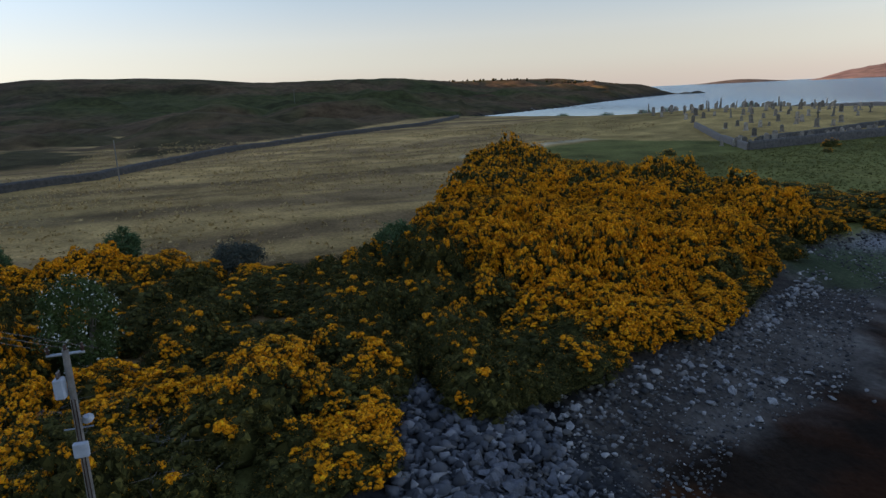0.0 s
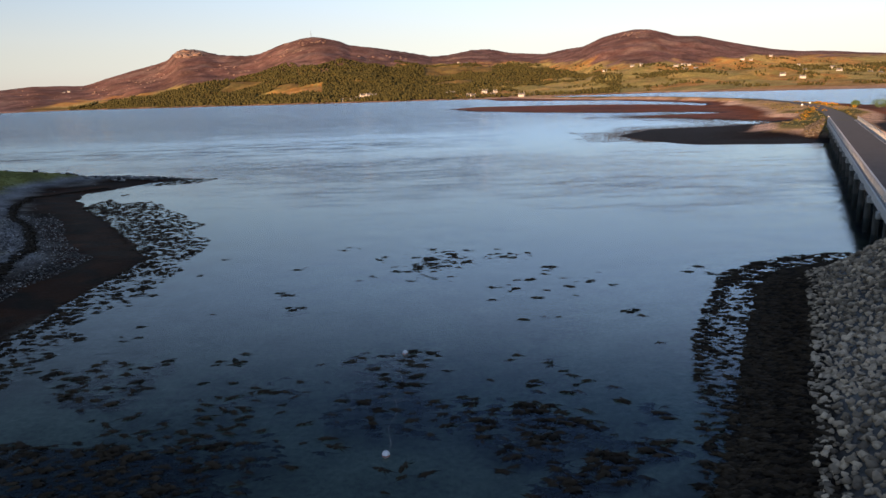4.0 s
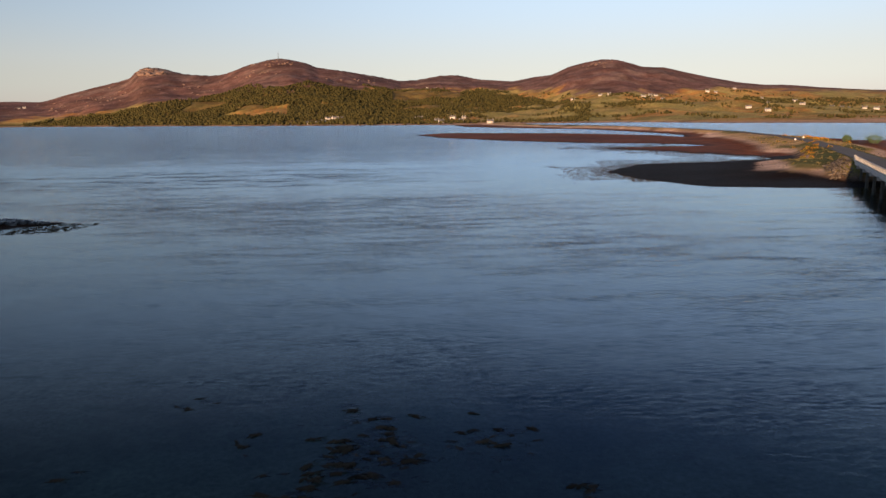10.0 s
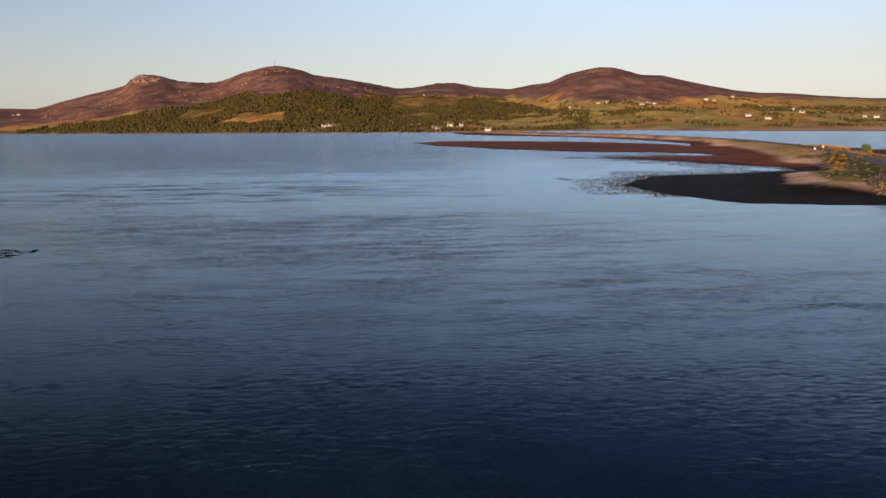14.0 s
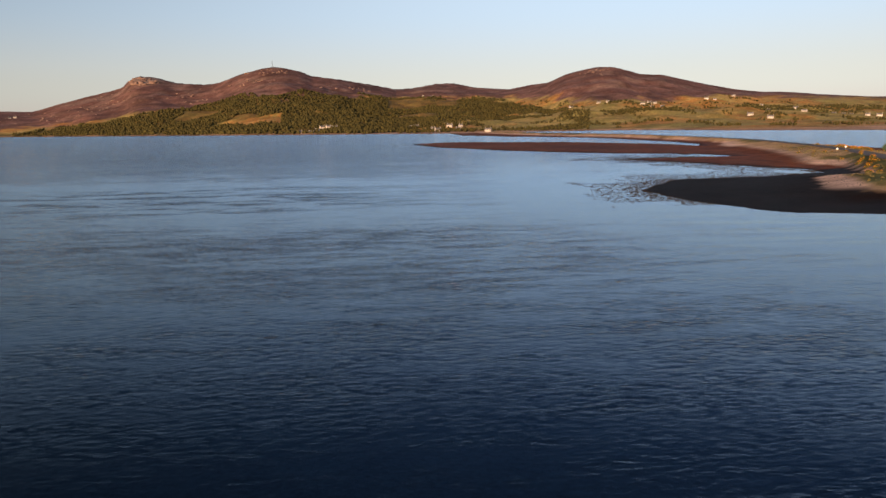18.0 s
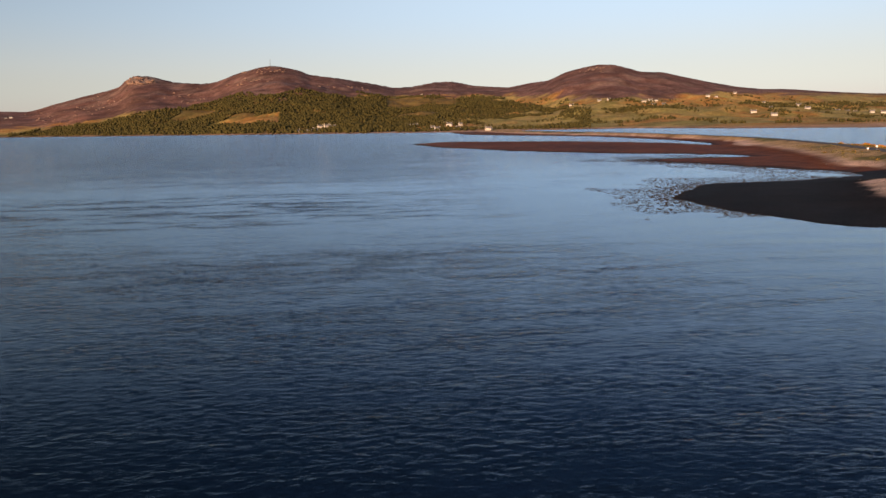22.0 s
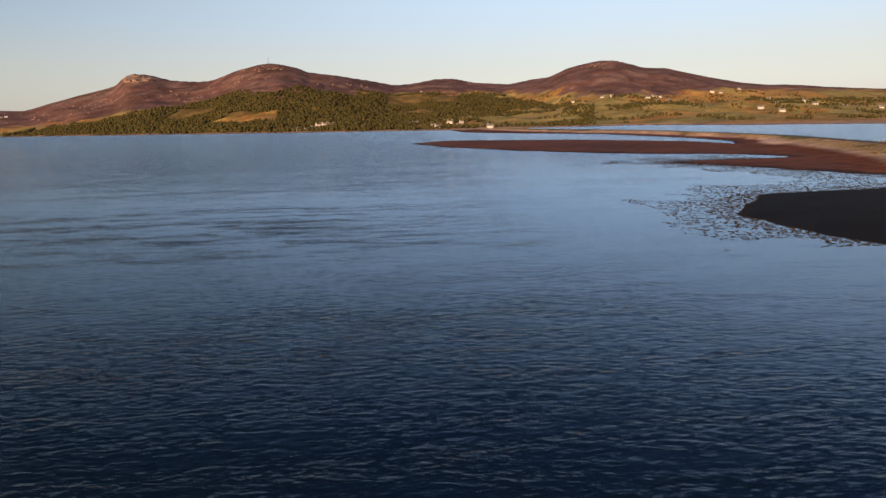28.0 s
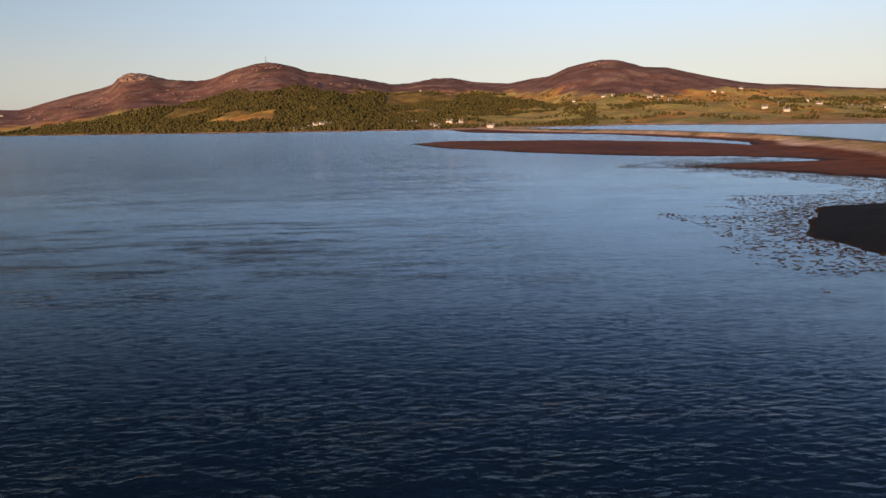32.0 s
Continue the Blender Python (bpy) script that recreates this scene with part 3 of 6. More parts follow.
def cover_colours(x, y, z):
    """Bare colour of the land, greyed for haze far off, and how wet it is, by what grows or lies there."""
    n1, n2, n3 = fbm(x, y, 30, 5, 41), fbm(x, y, 4, 4, 42), fbm(x, y, 160, 4, 43)
    col = np.zeros((len(x), 3))

    def lay(mask, c, soft=None):
        k = np.clip(mask, 0, 1)[:, None]
        col[:] = col * (1 - k) + np.array(c) * k

    def step(v, lo, hi):
        return np.clip((v - lo) / (hi - lo), 0, 1)

    dw = shore_distance(x, y, WEST_SHORE)
    ds = shore_distance(x, y, SPIT_SHORE)
    dc, _ = line_distance(x, y, CAUSEWAY)
    jig = (n2 - .5) * .5
    lay(np.ones(len(x)), (.008, .022, .048))
    lay(step(z + jig, -3, -1), (.013, .027, .034))
    lay(step(z + jig, -2, -.9) * step(96 - y + (n1 - .5) * 70, 0, 50), (.36, .35, .27))                                   # silty bed
    lay(step(z + jig, -1.2, -.3) * step(n1 - .13 * (y < 74), .42, .5), (.022, .02, .014))        # weed on the bed
    lay(step(z + jig, -.35, .0), (.030, .0115, .0045))                           # brown wrack
    lay(step(z + jig, .1, .3) * step(n2, .45, .6), (.046, .019, .008))
    lay(step(z + jig, -.1, .2) * step(fbm(x, y, 2.2, 3, 49), .5, .62) * .8, (.012, .010, .007))
    shingle = step(z + jig * 1.2 + (fbm(x, y, 2.2, 3, 52) - .5) * .7 + np.interp(y, [-6, 0, 5, 15, 31, 39, 49, 67], [-.1, .3, .4, .53, .54, .42, .33, .1]), .85, 1.2)
    lay(shingle, (.072, .062, .052))
    lay(shingle * step(n2, .46, .60), (.125, .11, .092))
    lay(shingle * step(y, 18, 34) * step(z + jig, 1.15, 1.5), (.20, .195, .19))
    strand, _ = line_distance(x, y, STRAND)
    lay(shingle * step(.7 - strand, 0, .5), (.016, .014, .012))
    lay(shingle * step(-np.hypot((x + 42) / 7, (y - 27) / 9), -1, -.6) * .8, (.05, .07, .026))
    near_spit = (ds > -5) & (y > 185)
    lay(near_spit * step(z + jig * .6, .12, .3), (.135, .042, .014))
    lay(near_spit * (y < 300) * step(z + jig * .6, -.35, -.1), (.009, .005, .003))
    bank, _ = line_distance(x, y, SPIT_ROAD)
    lay(near_spit * step(z + jig * .6, .75, 1.0) * np.where(y < 262, step(x + (y - 230) * .3, 97, 107), np.where(y < 480, step(24 - bank, 0, 5), 1)), (.52, .35, .24))
    lay(near_spit * step(z + jig, 1.7, 2.1), (.40, .26, .12))
    lay(near_spit * (y < 330) * step(z + jig, 1.9, 2.3), (.125, .105, .034))
    lay(near_spit * step(z + jig, 2.0, 2.4) * step(n1, .5, .6), (.10, .10, .032))
    low = (~near_spit) & (x < 40) & (y < 260)
    turf = low * step(z + jig - 1.0 * (x > -40) * (y < 18), 1.9, 2.5)
    lay(turf, (.155, .15, .045))
    lay(turf * step(n1, .45, .6), (.20, .178, .055))
    lay(low * (np.hypot((x + 18) / 9, (y + 13) / 6) < 1) * step(z, .8, 1.2), (.05, .05, .05))
    # rough hay field west of the gorse, green pasture by the graveyard
    edge = np.interp(y, [0, 14, 31, 50, 67, 80, 140], [-80, -122, -127, -134, -140, -148, -190]) + (n2 - .5) * 3
    dry = turf * step(dw, 28, 36) * np.maximum(step(edge - x, -2, 2), step(8 - y, 0, 3))
    streak = fbm(x * 1.0 + y * .12, y * .16 - x * .02, 7, 4, 47)
    lay(dry, (.52, .335, .125))
    lay(dry * step(streak, .45, .6), (.28, .18, .08))
    lay(dry * step(n3, .5, .62) * .8, (.36, .27, .10))
    lay(turf * (y > 12) * step(2.6 - np.abs(edge - 4 - x), 0, 1.2), (.50, .40, .24))      # the worn track beside the field
    grave = low * (np.exp(-((x + 165) ** 2 + (y - 115) ** 2) / 5200) > .33)
    lay(grave * (x < -99 - (y - 56) * .23), (.46, .31, .11))
    lay(low * (dc < 13) * step(1.9 - z, 0, .5), (.014, .010, .007))
    lay(low * (dc < 12.5) * (x > -22) * (y > -21) * step(z, 1.3, 1.8), (.10, .098, .092))
    wh = west_hills(x, y)
    hill = (wh > 1.0) & (wh >= z - .5)
    lay(hill, (.088, .070, .030))
    lay(hill * step(n1, .42, .58), (.125, .082, .042))
    lay(hill * step(n3, .5, .6), (.070, .070, .024))
    lay(hill * step(1.7 - z, 0, .4), (.03, .026, .02))
    hf, b, r, rise = far_hills(x, y)
    far = (hf > .4) & (hf >= z - .5) & (r > 800)
    f = far.astype(float)
    lay(f, (.30, .225, .08))
    lay(f * step(n1, .42, .57), (.235, .20, .065))
    lay(f * step(n3, .45, .52) * step(n2, .3, .6), (.34, .17, .05))
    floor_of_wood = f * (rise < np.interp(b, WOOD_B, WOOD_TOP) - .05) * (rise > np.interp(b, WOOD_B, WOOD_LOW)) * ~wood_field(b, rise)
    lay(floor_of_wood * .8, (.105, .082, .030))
    moor_line = np.interp(b, [-50, -36, -31, -24, -15, -5, 2, 12, 20, 35], [-2, -1, .15, .7, 1.8, 2.2, 1.95, 1.9, 1.75, 1.2])
    moor = f * step(rise - moor_line + (n1 - .5) * .5, -.08, .12)
    lay(moor, (.118, .064, .054))
    lay(moor * step(n1, .48, .6), (.155, .092, .076))
    lay(moor * step(fbm(x, y, 110, 5, 64), .5, .58) * .55, (.072, .044, .038))
    # distant haze put into the colour: greyer moor towards the far left
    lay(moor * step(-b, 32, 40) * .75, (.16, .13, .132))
    crag = step(fbm(x, y, 70, 6, 61), .57, .70)
    lay(moor * crag * np.maximum(step(rise, 1.0, 1.6), step(-b, 24, 30)) * .4, (.22, .16, .13))
    lay(f * (np.hypot((b + 20.9) / 1.1, (rise - 3.72) / .33) < 1), (.19, .145, .12))
    lay(f * step(3.2 - z, 0, 2), (.42, .26, .16))
    isle = (x < -3000) & (y > 1500) & (b < -49)
    lay(isle * 1.0, (.12, .10, .08))
    runnel, _ = line_distance(x, y, [(-24.8, -5.4), (-23.6, -7.3), (-21, -9.4), (-18.2, -10.6)])      # a seeping runnel through the shingle
    lay(shingle * step(.9 - runnel + (n2 - .5) * .8, 0, .35), (.016, .014, .012))
    wet = np.clip((1.0 - z) / .6, 0, 1) * ~far
    return col, wet


def build_ground():
    xs = spaced((-4700, -2600, 60), (-2600, -1100, 26), (-1100, -500, 16), (-500, -160, 6), (-160, -80, 2), (-80, 40, .8), (40, 140, 1.6), (140, 320, 3.5), (320, 1000, 16), (1000, 2200, 22), (2200, 4000, 70))
    ys = spaced((-1500, -300, 50), (-300, -60, 8), (-60, 100, .8), (100, 170, 1.4), (170, 320, 2.0), (320, 720, 4), (720, 1400, 10), (1400, 3300, 16), (3300, 4400, 26))
    gx, gy = np.meshgrid(xs, ys)
    x, y = gx.ravel(), gy.ravel()
    z = ground(x, y)
    nx, ny = len(xs), len(ys)
    i = np.arange(nx * ny).reshape(ny, nx)
    quads = np.stack([i[:-1, :-1], i[:-1, 1:], i[1:, 1:], i[1:, :-1]], -1).reshape(-1, 4)
    me = bpy.data.meshes.new("ground")
    me.vertices.add(len(x))
    me.vertices.foreach_set("co", np.stack([x, y, z], 1).astype(np.float32).ravel())
    me.loops.add(quads.size)
    me.loops.foreach_set("vertex_index", quads.astype(np.int32).ravel())
    me.polygons.add(len(quads))
    me.polygons.foreach_set("loop_start", np.arange(0, quads.size, 4, dtype=np.int32))
    me.update()
    me.shade_smooth()
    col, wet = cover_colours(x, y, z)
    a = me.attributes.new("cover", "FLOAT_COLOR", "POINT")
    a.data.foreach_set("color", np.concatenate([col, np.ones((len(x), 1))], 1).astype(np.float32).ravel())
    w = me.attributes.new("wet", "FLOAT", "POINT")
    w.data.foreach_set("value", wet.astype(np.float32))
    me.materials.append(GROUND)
    return tagged(new("ground", me), "tidal flats, rough pasture and heather hills round a sea loch", "ground", kind="structure")


build_ground()
water_me = mesh_of("water", [(-4900, -1500, 0), (4900, -1500, 0), (4900, 4900, 0), (-4900, 4900, 0)], [(0, 1, 2, 3)], WATER)
tagged(new("water", water_me), "calm blue sea loch rippled by the evening tide", "water", kind="structure")


# ---------------------------------------------------------------- bridge and causeway
ROAD_Z, SPAN, SPANS, WIDE = 5.02, 10.3, 16, 7.4
BRIDGE_LEN = SPAN * SPANS
TURN = math.atan2(ALONG.x, -ALONG.y)
bridge_pose = Matrix.Translation((BRIDGE_FAR.x, BRIDGE_FAR.y, 0)) @ Matrix(((ACROSS.x, ALONG.x, 0, 0), (ACROSS.y, ALONG.y, 0, 0), (0, 0, 1, 0), (0, 0, 0, 1)))
# the bridge's own frame: x across from the kerb seen from the loch, y from the far end to the near bank


def flipped(bm):
    bmesh.ops.recalc_face_normals(bm, faces=bm.faces)
    return bm


def build_bridge():
    bridge = thing("road_bridge", Matrix.Identity(4), "low concrete causeway bridge with pale railings on many piers", "bridge")

    def add(name, bm, mat, parent=bridge, label=""):
        bm.transform(bridge_pose)
        return part(name, flipped(bm), mat, parent, label)

    deck = add("deck", box(bmesh.new(), -.35, WIDE + .35, 0, BRIDGE_LEN, 4.35, 4.92, .04), CONCRETE)
    add("carriageway", box(bmesh.new(), .55, WIDE - .55, .01, BRIDGE_LEN - .01, 4.924, ROAD_Z), ASPHALT, deck, "worn dark asphalt carriageway")
    for x0, x1 in ((.0, .545), (WIDE - .545, WIDE)):
        add("kerb", box(bmesh.new(), x0, x1, 0.02, BRIDGE_LEN - .02, 4.926, 5.12, .03), CONCRETE, deck)
    for x in (.86, WIDE - .90):
        add("edge_line", box(bmesh.new(), x, x + .10, .2, BRIDGE_LEN - .2, ROAD_Z + .002, ROAD_Z + .008), PAINT, deck, "faded white edge line")
    for side, x in (("near", .02), ("far", WIDE - .02)):
        out = -1 if side == "near" else 1
        bm = box(bmesh.new(), x + out * .30 - .10, x + out * .30 + .10, -.2, BRIDGE_LEN + .2, 4.0, 4.98, .03)
        add("fascia_beam", bm, RAIL, bridge, "pale concrete fascia beam")
        rail = add("railing", box(bmesh.new(), x - .09, x + .09, -.4, BRIDGE_LEN + .4, 6.02, 6.12, .025), RAIL, bridge, "pale weathered railing of posts and bars")
        for z in (5.42, 5.72):
            add("bar", box(bmesh.new(), x - .03, x + .03, -.3, BRIDGE_LEN + .3, z, z + .05), RAIL, rail)
        post = None
        for k in range(100):
            s = -.2 + k * (BRIDGE_LEN + .4) / 99
            if post is None:
                bm = box(bmesh.new(), -.09, .09, -.11, .11, 5.0, 6.03, .02)
                bm.transform(bridge_pose.to_3x3().to_4x4())
                post = bpy.data.meshes.new("post")
                flipped(bm).to_mesh(post)
                bm.free()
                post.materials.append(RAIL)
            ob = part("post", post, RAIL, rail)
            ob.location = (*on_bridge(s, x), 0)
    for k in range(SPANS + 1):
        s = k * SPAN
        if 0 < k < SPANS:
            pier = add("pier", box(bmesh.new(), -.75, WIDE + .75, s - .42, s + .42, 3.55, 4.33, .08), CONCRETE, bridge, "weathered concrete pier crosshead")
            for x in (.3, WIDE / 2, WIDE - .3):
                add("column", rod(bmesh.new(), (x, s, -3.5), (x, s, 3.56), .33, .33, 12), DARKGREY, pier, "dark concrete column")
        else:
            add("abutment", box(bmesh.new(), -.6, WIDE + .6, s - .5, s + .5, 1.0, 4.34, .05), CONCRETE)
    bm = box(bmesh.new(), -.25, .25, -.9, -.42, 4.6, 6.2, .05)
    add("end_pillar", bm, RAIL, bridge, "pale end pillar of the railing")
    return bridge


build_bridge()


def ribbon(name, line, half, lift, mat, label, z_of, start=0.0, stop=1e9, step=3.0):
    """A road surface laid along a line, with edges and thickness."""
    pts = [Vector(p) for p in line]
    seg, run = [], 0.0
    for a, b in zip(pts, pts[1:]):
        seg.append((run, a, b))
        run += (b - a).length
    bm, prev, s = bmesh.new(), None, start
    stop = min(stop, run)
    n = max(2, int((stop - start) / step))
    centre = []
    for k in range(n + 1):
        s = start + (stop - start) * k / n
        r0, a, b = [q for q in seg if q[0] <= s + 1e-6][-1]
        centre.append(a + (b - a).normalized() * (s - r0))
    for _ in range(4):
        centre = [centre[0]] + [(p + q * 2 + r) / 4 for p, q, r in zip(centre, centre[1:], centre[2:])] + [centre[-1]]
    for k, c in enumerate(centre):
        d = (centre[min(k + 1, n)] - centre[max(k - 1, 0)]).normalized()
        side = Vector((d.y, -d.x))
        z = z_of(c.x, c.y) + lift
        row = []
        for off, dz in ((-half, -.25), (-half, 0), (0, .05), (half, 0), (half, -.25)):
            p = c + side * off
            row.append(bm.verts.new((p.x, p.y, z + dz)))
        if prev:
            for q in range(4):
                bm.faces.new((prev[q], prev[q + 1], row[q + 1], row[q]))
        prev = row
    bmesh.ops.recalc_face_normals(bm, faces=bm.faces)
    return tagged(part(name, bm, mat), label, "road", kind="structure")


def road_top(x, y):
    d, along = line_distance(np.array([x]), np.array([y]), SPIT_ROAD)
    return float(np.interp(along, [0, 60, 160, 1000], [4.9, 4.4, 3.6, 3.0])[0])


ribbon("road_causeway", [on_bridge(BRIDGE_LEN - .2, 3.7)] + CAUSEWAY[1:], 3.3, .09, ASPHALT, "single dark asphalt road along the causeway", lambda x, y: 4.9, 0, 170)
ribbon("road_spit", SPIT_ROAD, 3.3, .10, ASPHALT, "asphalt road curving away over the sandy spit", road_top, 0, 900)


# ---------------------------------------------------------------- stones
rnd = random.Random(7)


def heights(pts):
    a = np.array(pts)
    return ground(a[:, 0], a[:, 1])


QUARRY_V, QUARRY_F = zip(*[rock_shape(500 + k, .66 + .06 * (k % 4), 13) for k in range(10)])
ROCK_MESH = [mesh_of("rock", [tuple(p) for p in v], [tuple(int(i) for i in q) for q in f], ROCK) for v, f in zip(ROCKS_V, ROCKS_F)]
REVET_MESH = [mesh_of("revetment_stone", [tuple(p) for p in v], [tuple(int(i) for i in q) for q in f], REVET) for v, f in zip(QUARRY_V, QUARRY_F)]

ANGULAR_V, ANGULAR_F = zip(*[rock_shape(700 + k, .6 + .06 * (k % 4), 10) for k in range(10)])
OLD_MESH = [mesh_of("stone", [tuple(p) for p in v], [tuple(int(i) for i in q) for q in f], OLDROCK) for v, f in zip(ANGULAR_V, ANGULAR_F)]


def build_revetment():
    rv = thing("revetment", Matrix.Identity(4), "sloping bank of loose grey and buff quarry stones along the causeway", "stone bank", kind="structure")
    spots = []
    for s in np.arange(156, 300, .37):
        for d in np.arange(4.7, 10.3, .34):
            a, b = on_bridge(s + rnd.uniform(-.25, .25), 3.7 - d + rnd.uniform(-.22, .22))
            if s > 246:
                continue
            spots.append((a, b, d, s))
    for ang in np.arange(-95, 92, 3.4):            # round the end of the bank
        for d in np.arange(4.9, 11, .5):
            p = BRIDGE_FAR + ALONG * (171 - d * math.cos(radians(ang))) + ACROSS * (3.7 + d * math.sin(radians(ang)))
            if ang < -88 or d * math.cos(radians(ang)) < 1.4:
                continue
            spots.append((p.x + rnd.uniform(-.2, .2), p.y + rnd.uniform(-.2, .2), d, 171 - d))
    # the older bank that joins the causeway to the gorse
    for k in range(1700):
        x, y = -19 + rnd.uniform(-5.5, 8) , -13 + rnd.uniform(-4, 4)
        dc, _ = line_distance(np.array([x]), np.array([y]), CAUSEWAY)
        if dc[0] > 6 and y < -8 + (x + 19) * -.25:
            spots.append((x, y, 9, 300))
    z = heights([(a, b) for a, b, d, s in spots])
    rows = [(a, b, zz, (rnd.choice((.16, .2, .24, .28, .33)) * rnd.uniform(.85, 1.15) if s < 299 else rnd.choice((.16, .22, .28, .34, .44)) * rnd.uniform(.8, 1.2))) for (a, b, d, s), zz in zip(spots, z) if zz > .25]
    older = [(a, b, zz, size) for a, b, zz, size in rows if not (a > -6 or b > -7)]
    rows = [(a, b, zz, size) for a, b, zz, size in rows if a > -6 or b > -7]
    rows.sort(key=lambda r: (r[0] - 24) ** 2 + (r[1] - 38) ** 2)
    for a, b, zz, size in rows[:300]:
        ob = part("stone", rnd.choice(REVET_MESH), REVET, rv)
        ob.matrix_basis = Matrix.Translation((a, b, zz + size * .2)) @ Euler((rnd.uniform(-.5, .5), rnd.uniform(-.5, .5), rnd.uniform(0, 6.28))).to_matrix().to_4x4() @ Matrix.Diagonal((size, size * rnd.uniform(.75, 1), size, 1))
    places = [(rnd.randrange(10), place_matrix(a, b, zz + size * .2, size, rnd.uniform(0, 6.28), rnd.uniform(0, .5), rnd.uniform(0, 6.28))) for a, b, zz, size in rows[300:]]
    ob_bank = thing("stone_bank", Matrix.Identity(4), "bank of angular blue-grey stones below the gorse", "stone bank", kind="structure")
    older.sort(key=lambda q: (q[0] + 16) ** 2 + (q[1] + 12) ** 2)
    for a, b, zz, size in older[:300]:
        ob = part("stone", rnd.choice(OLD_MESH), OLDROCK, ob_bank)
        ob.matrix_basis = Matrix.Translation((a, b, zz + size * .2)) @ Euler((rnd.uniform(-.5, .5), rnd.uniform(-.5, .5), rnd.uniform(0, 6.28))).to_matrix().to_4x4() @ Matrix.Diagonal((size, size * rnd.uniform(.7, 1), size, 1))
    old = [(rnd.randrange(10), place_matrix(a, b, zz + size * .2, size, rnd.uniform(0, 6.28), rnd.uniform(0, .6), rnd.uniform(0, 6.28))) for a, b, zz, size in older[300:]]
    tagged(part("stone_rest", joined("stone_rest", ANGULAR_V, ANGULAR_F, old, OLDSTONE), OLDSTONE, ob_bank), kind="stuff")
    tagged(part("stone_rest", joined("stone_rest", QUARRY_V, QUARRY_F, places, REVETS), REVETS, rv), kind="stuff")


build_revetment()


def build_shore_stones():
    """Pale boulders at the foot of the gorse and cobbles over the beach."""
    foot = [(-20, -12.5), (-22.5, -8), (-24.6, -2.4), (-27, 3.4), (-31.5, 9), (-34.8, 13), (-39, 19), (-42, 23)]
    big = []
    for k in range(420):
        t = rnd.random() * (len(foot) - 1)
        a, b = Vector(foot[int(t)]), Vector(foot[int(t) + 1])
        p = a.lerp(b, t % 1)
        off = abs(rnd.gauss(0, 1.15))
        big.append((p.x + off + rnd.uniform(-.8, .6), p.y - off * .35 + rnd.uniform(-.7, .7), rnd.choice((.10, .13, .17, .22, .30)) * rnd.uniform(.8, 1.25)))
    for k in range(34):                              # scatter further down the beach
        p = (rnd.gauss(-23.6, 1.3), rnd.gauss(5.2, 1.9))
        big.append((*p, rnd.uniform(.14, .36)))
    big += [(-20.5, 15.2, .85), (-21.4, 14.6, .6), (-19.9, 14.2, .45)]
    z = heights([(a, b) for a, b, s in big])
    extra = [(a, b, s, zz) for (a, b, s), zz in zip(big, z)][:140]
    for (a, b, s), zz in list(zip(big, z))[140:]:
        ob = new("boulder", rnd.choice(ROCK_MESH if s < .5 else OLD_MESH))
        ob.matrix_basis = Matrix.Translation((a, b, zz + s * .22)) @ Euler((rnd.uniform(-.3, .3), rnd.uniform(-.3, .3), rnd.uniform(0, 6.28))).to_matrix().to_4x4() @ Matrix.Diagonal((s, s * rnd.uniform(.7, 1), s * rnd.uniform(.7, 1), 1))
        tagged(ob, "pale grey boulder on the shingle below the gorse" if s < .5 else "large dark boulder at the edge of the weed", "boulder", "boulders on the shore")
    pts = []
    while len(pts) < 9000:
        x, y = rnd.uniform(-84, -4), rnd.uniform(-16, 150)
        if rnd.random() < min(1, 26 / (8 + math.hypot(x - 4, y + 14))) + .05:
            pts.append((x, y))
    pts += [(rnd.uniform(-38, -8), rnd.uniform(-14, 30)) for _ in range(22000)]
    pts += [(rnd.uniform(-66, -37), rnd.uniform(26, 105)) for _ in range(34000)]
    a = np.array(pts)
    z, dw = ground(a[:, 0], a[:, 1]), shore_distance(a[:, 0], a[:, 1], WEST_SHORE)
    places = [(rnd.randrange(10), place_matrix(a, b, zz + s * .2, s, rnd.uniform(0, 6.28))) for a, b, s, zz in extra]
    for (x, y), zz, d in zip(pts, z, dw):
        if .55 < zz < 2.5 and d < 19:
            s = rnd.choice((.04, .05, .06, .07, .09, .14)) * rnd.uniform(.8, 1.6) * (1.25 if zz > 1.5 else .85) 
            places.append((rnd.randrange(10), place_matrix(x, y, zz + s * .2, s, rnd.uniform(0, 6.28))))
    tagged(new("shore_cobbles", joined("shore_cobbles", ROCKS_V, ROCKS_F, places, ROCKS)), "grey and white cobbles strewn over the upper beach", "cobbles", kind="stuff")
    # pebbles on the spit's beach and rocks by the bridge end
    places = []
    pts = [(rnd.uniform(58, 175), rnd.uniform(194, 330)) for _ in range(5200)]
    z = heights(pts)
    for (x, y), zz in zip(pts, z):
        if x > 104 and .8 < zz < 1.9:
            s = rnd.uniform(.1, .26)
            places.append((rnd.randrange(10), place_matrix(x, y, zz + s * .2, s, rnd.uniform(0, 6.28))))
    pts = [on_bridge(rnd.uniform(-16, 8), rnd.choice((-1, 1)) * rnd.uniform(4.6, 9.5) + 3.7) for _ in range(900)]
    for (x, y), zz in zip(pts, heights(pts)):
        if zz > .4:
            s = rnd.uniform(.25, .5)
            places.append((rnd.randrange(10), place_matrix(x, y, zz + s * .15, s, rnd.uniform(0, 6.28))))
    tagged(new("spit_stones", joined("spit_stones", ROCKS_V, ROCKS_F, places, SPITSTONES)), "stones on the spit's beach and round the bridge end", "stones", kind="stuff")
    # rocky tip of the western point
    places = []
    pts = []
    for _ in range(1500):
        t = rnd.random()
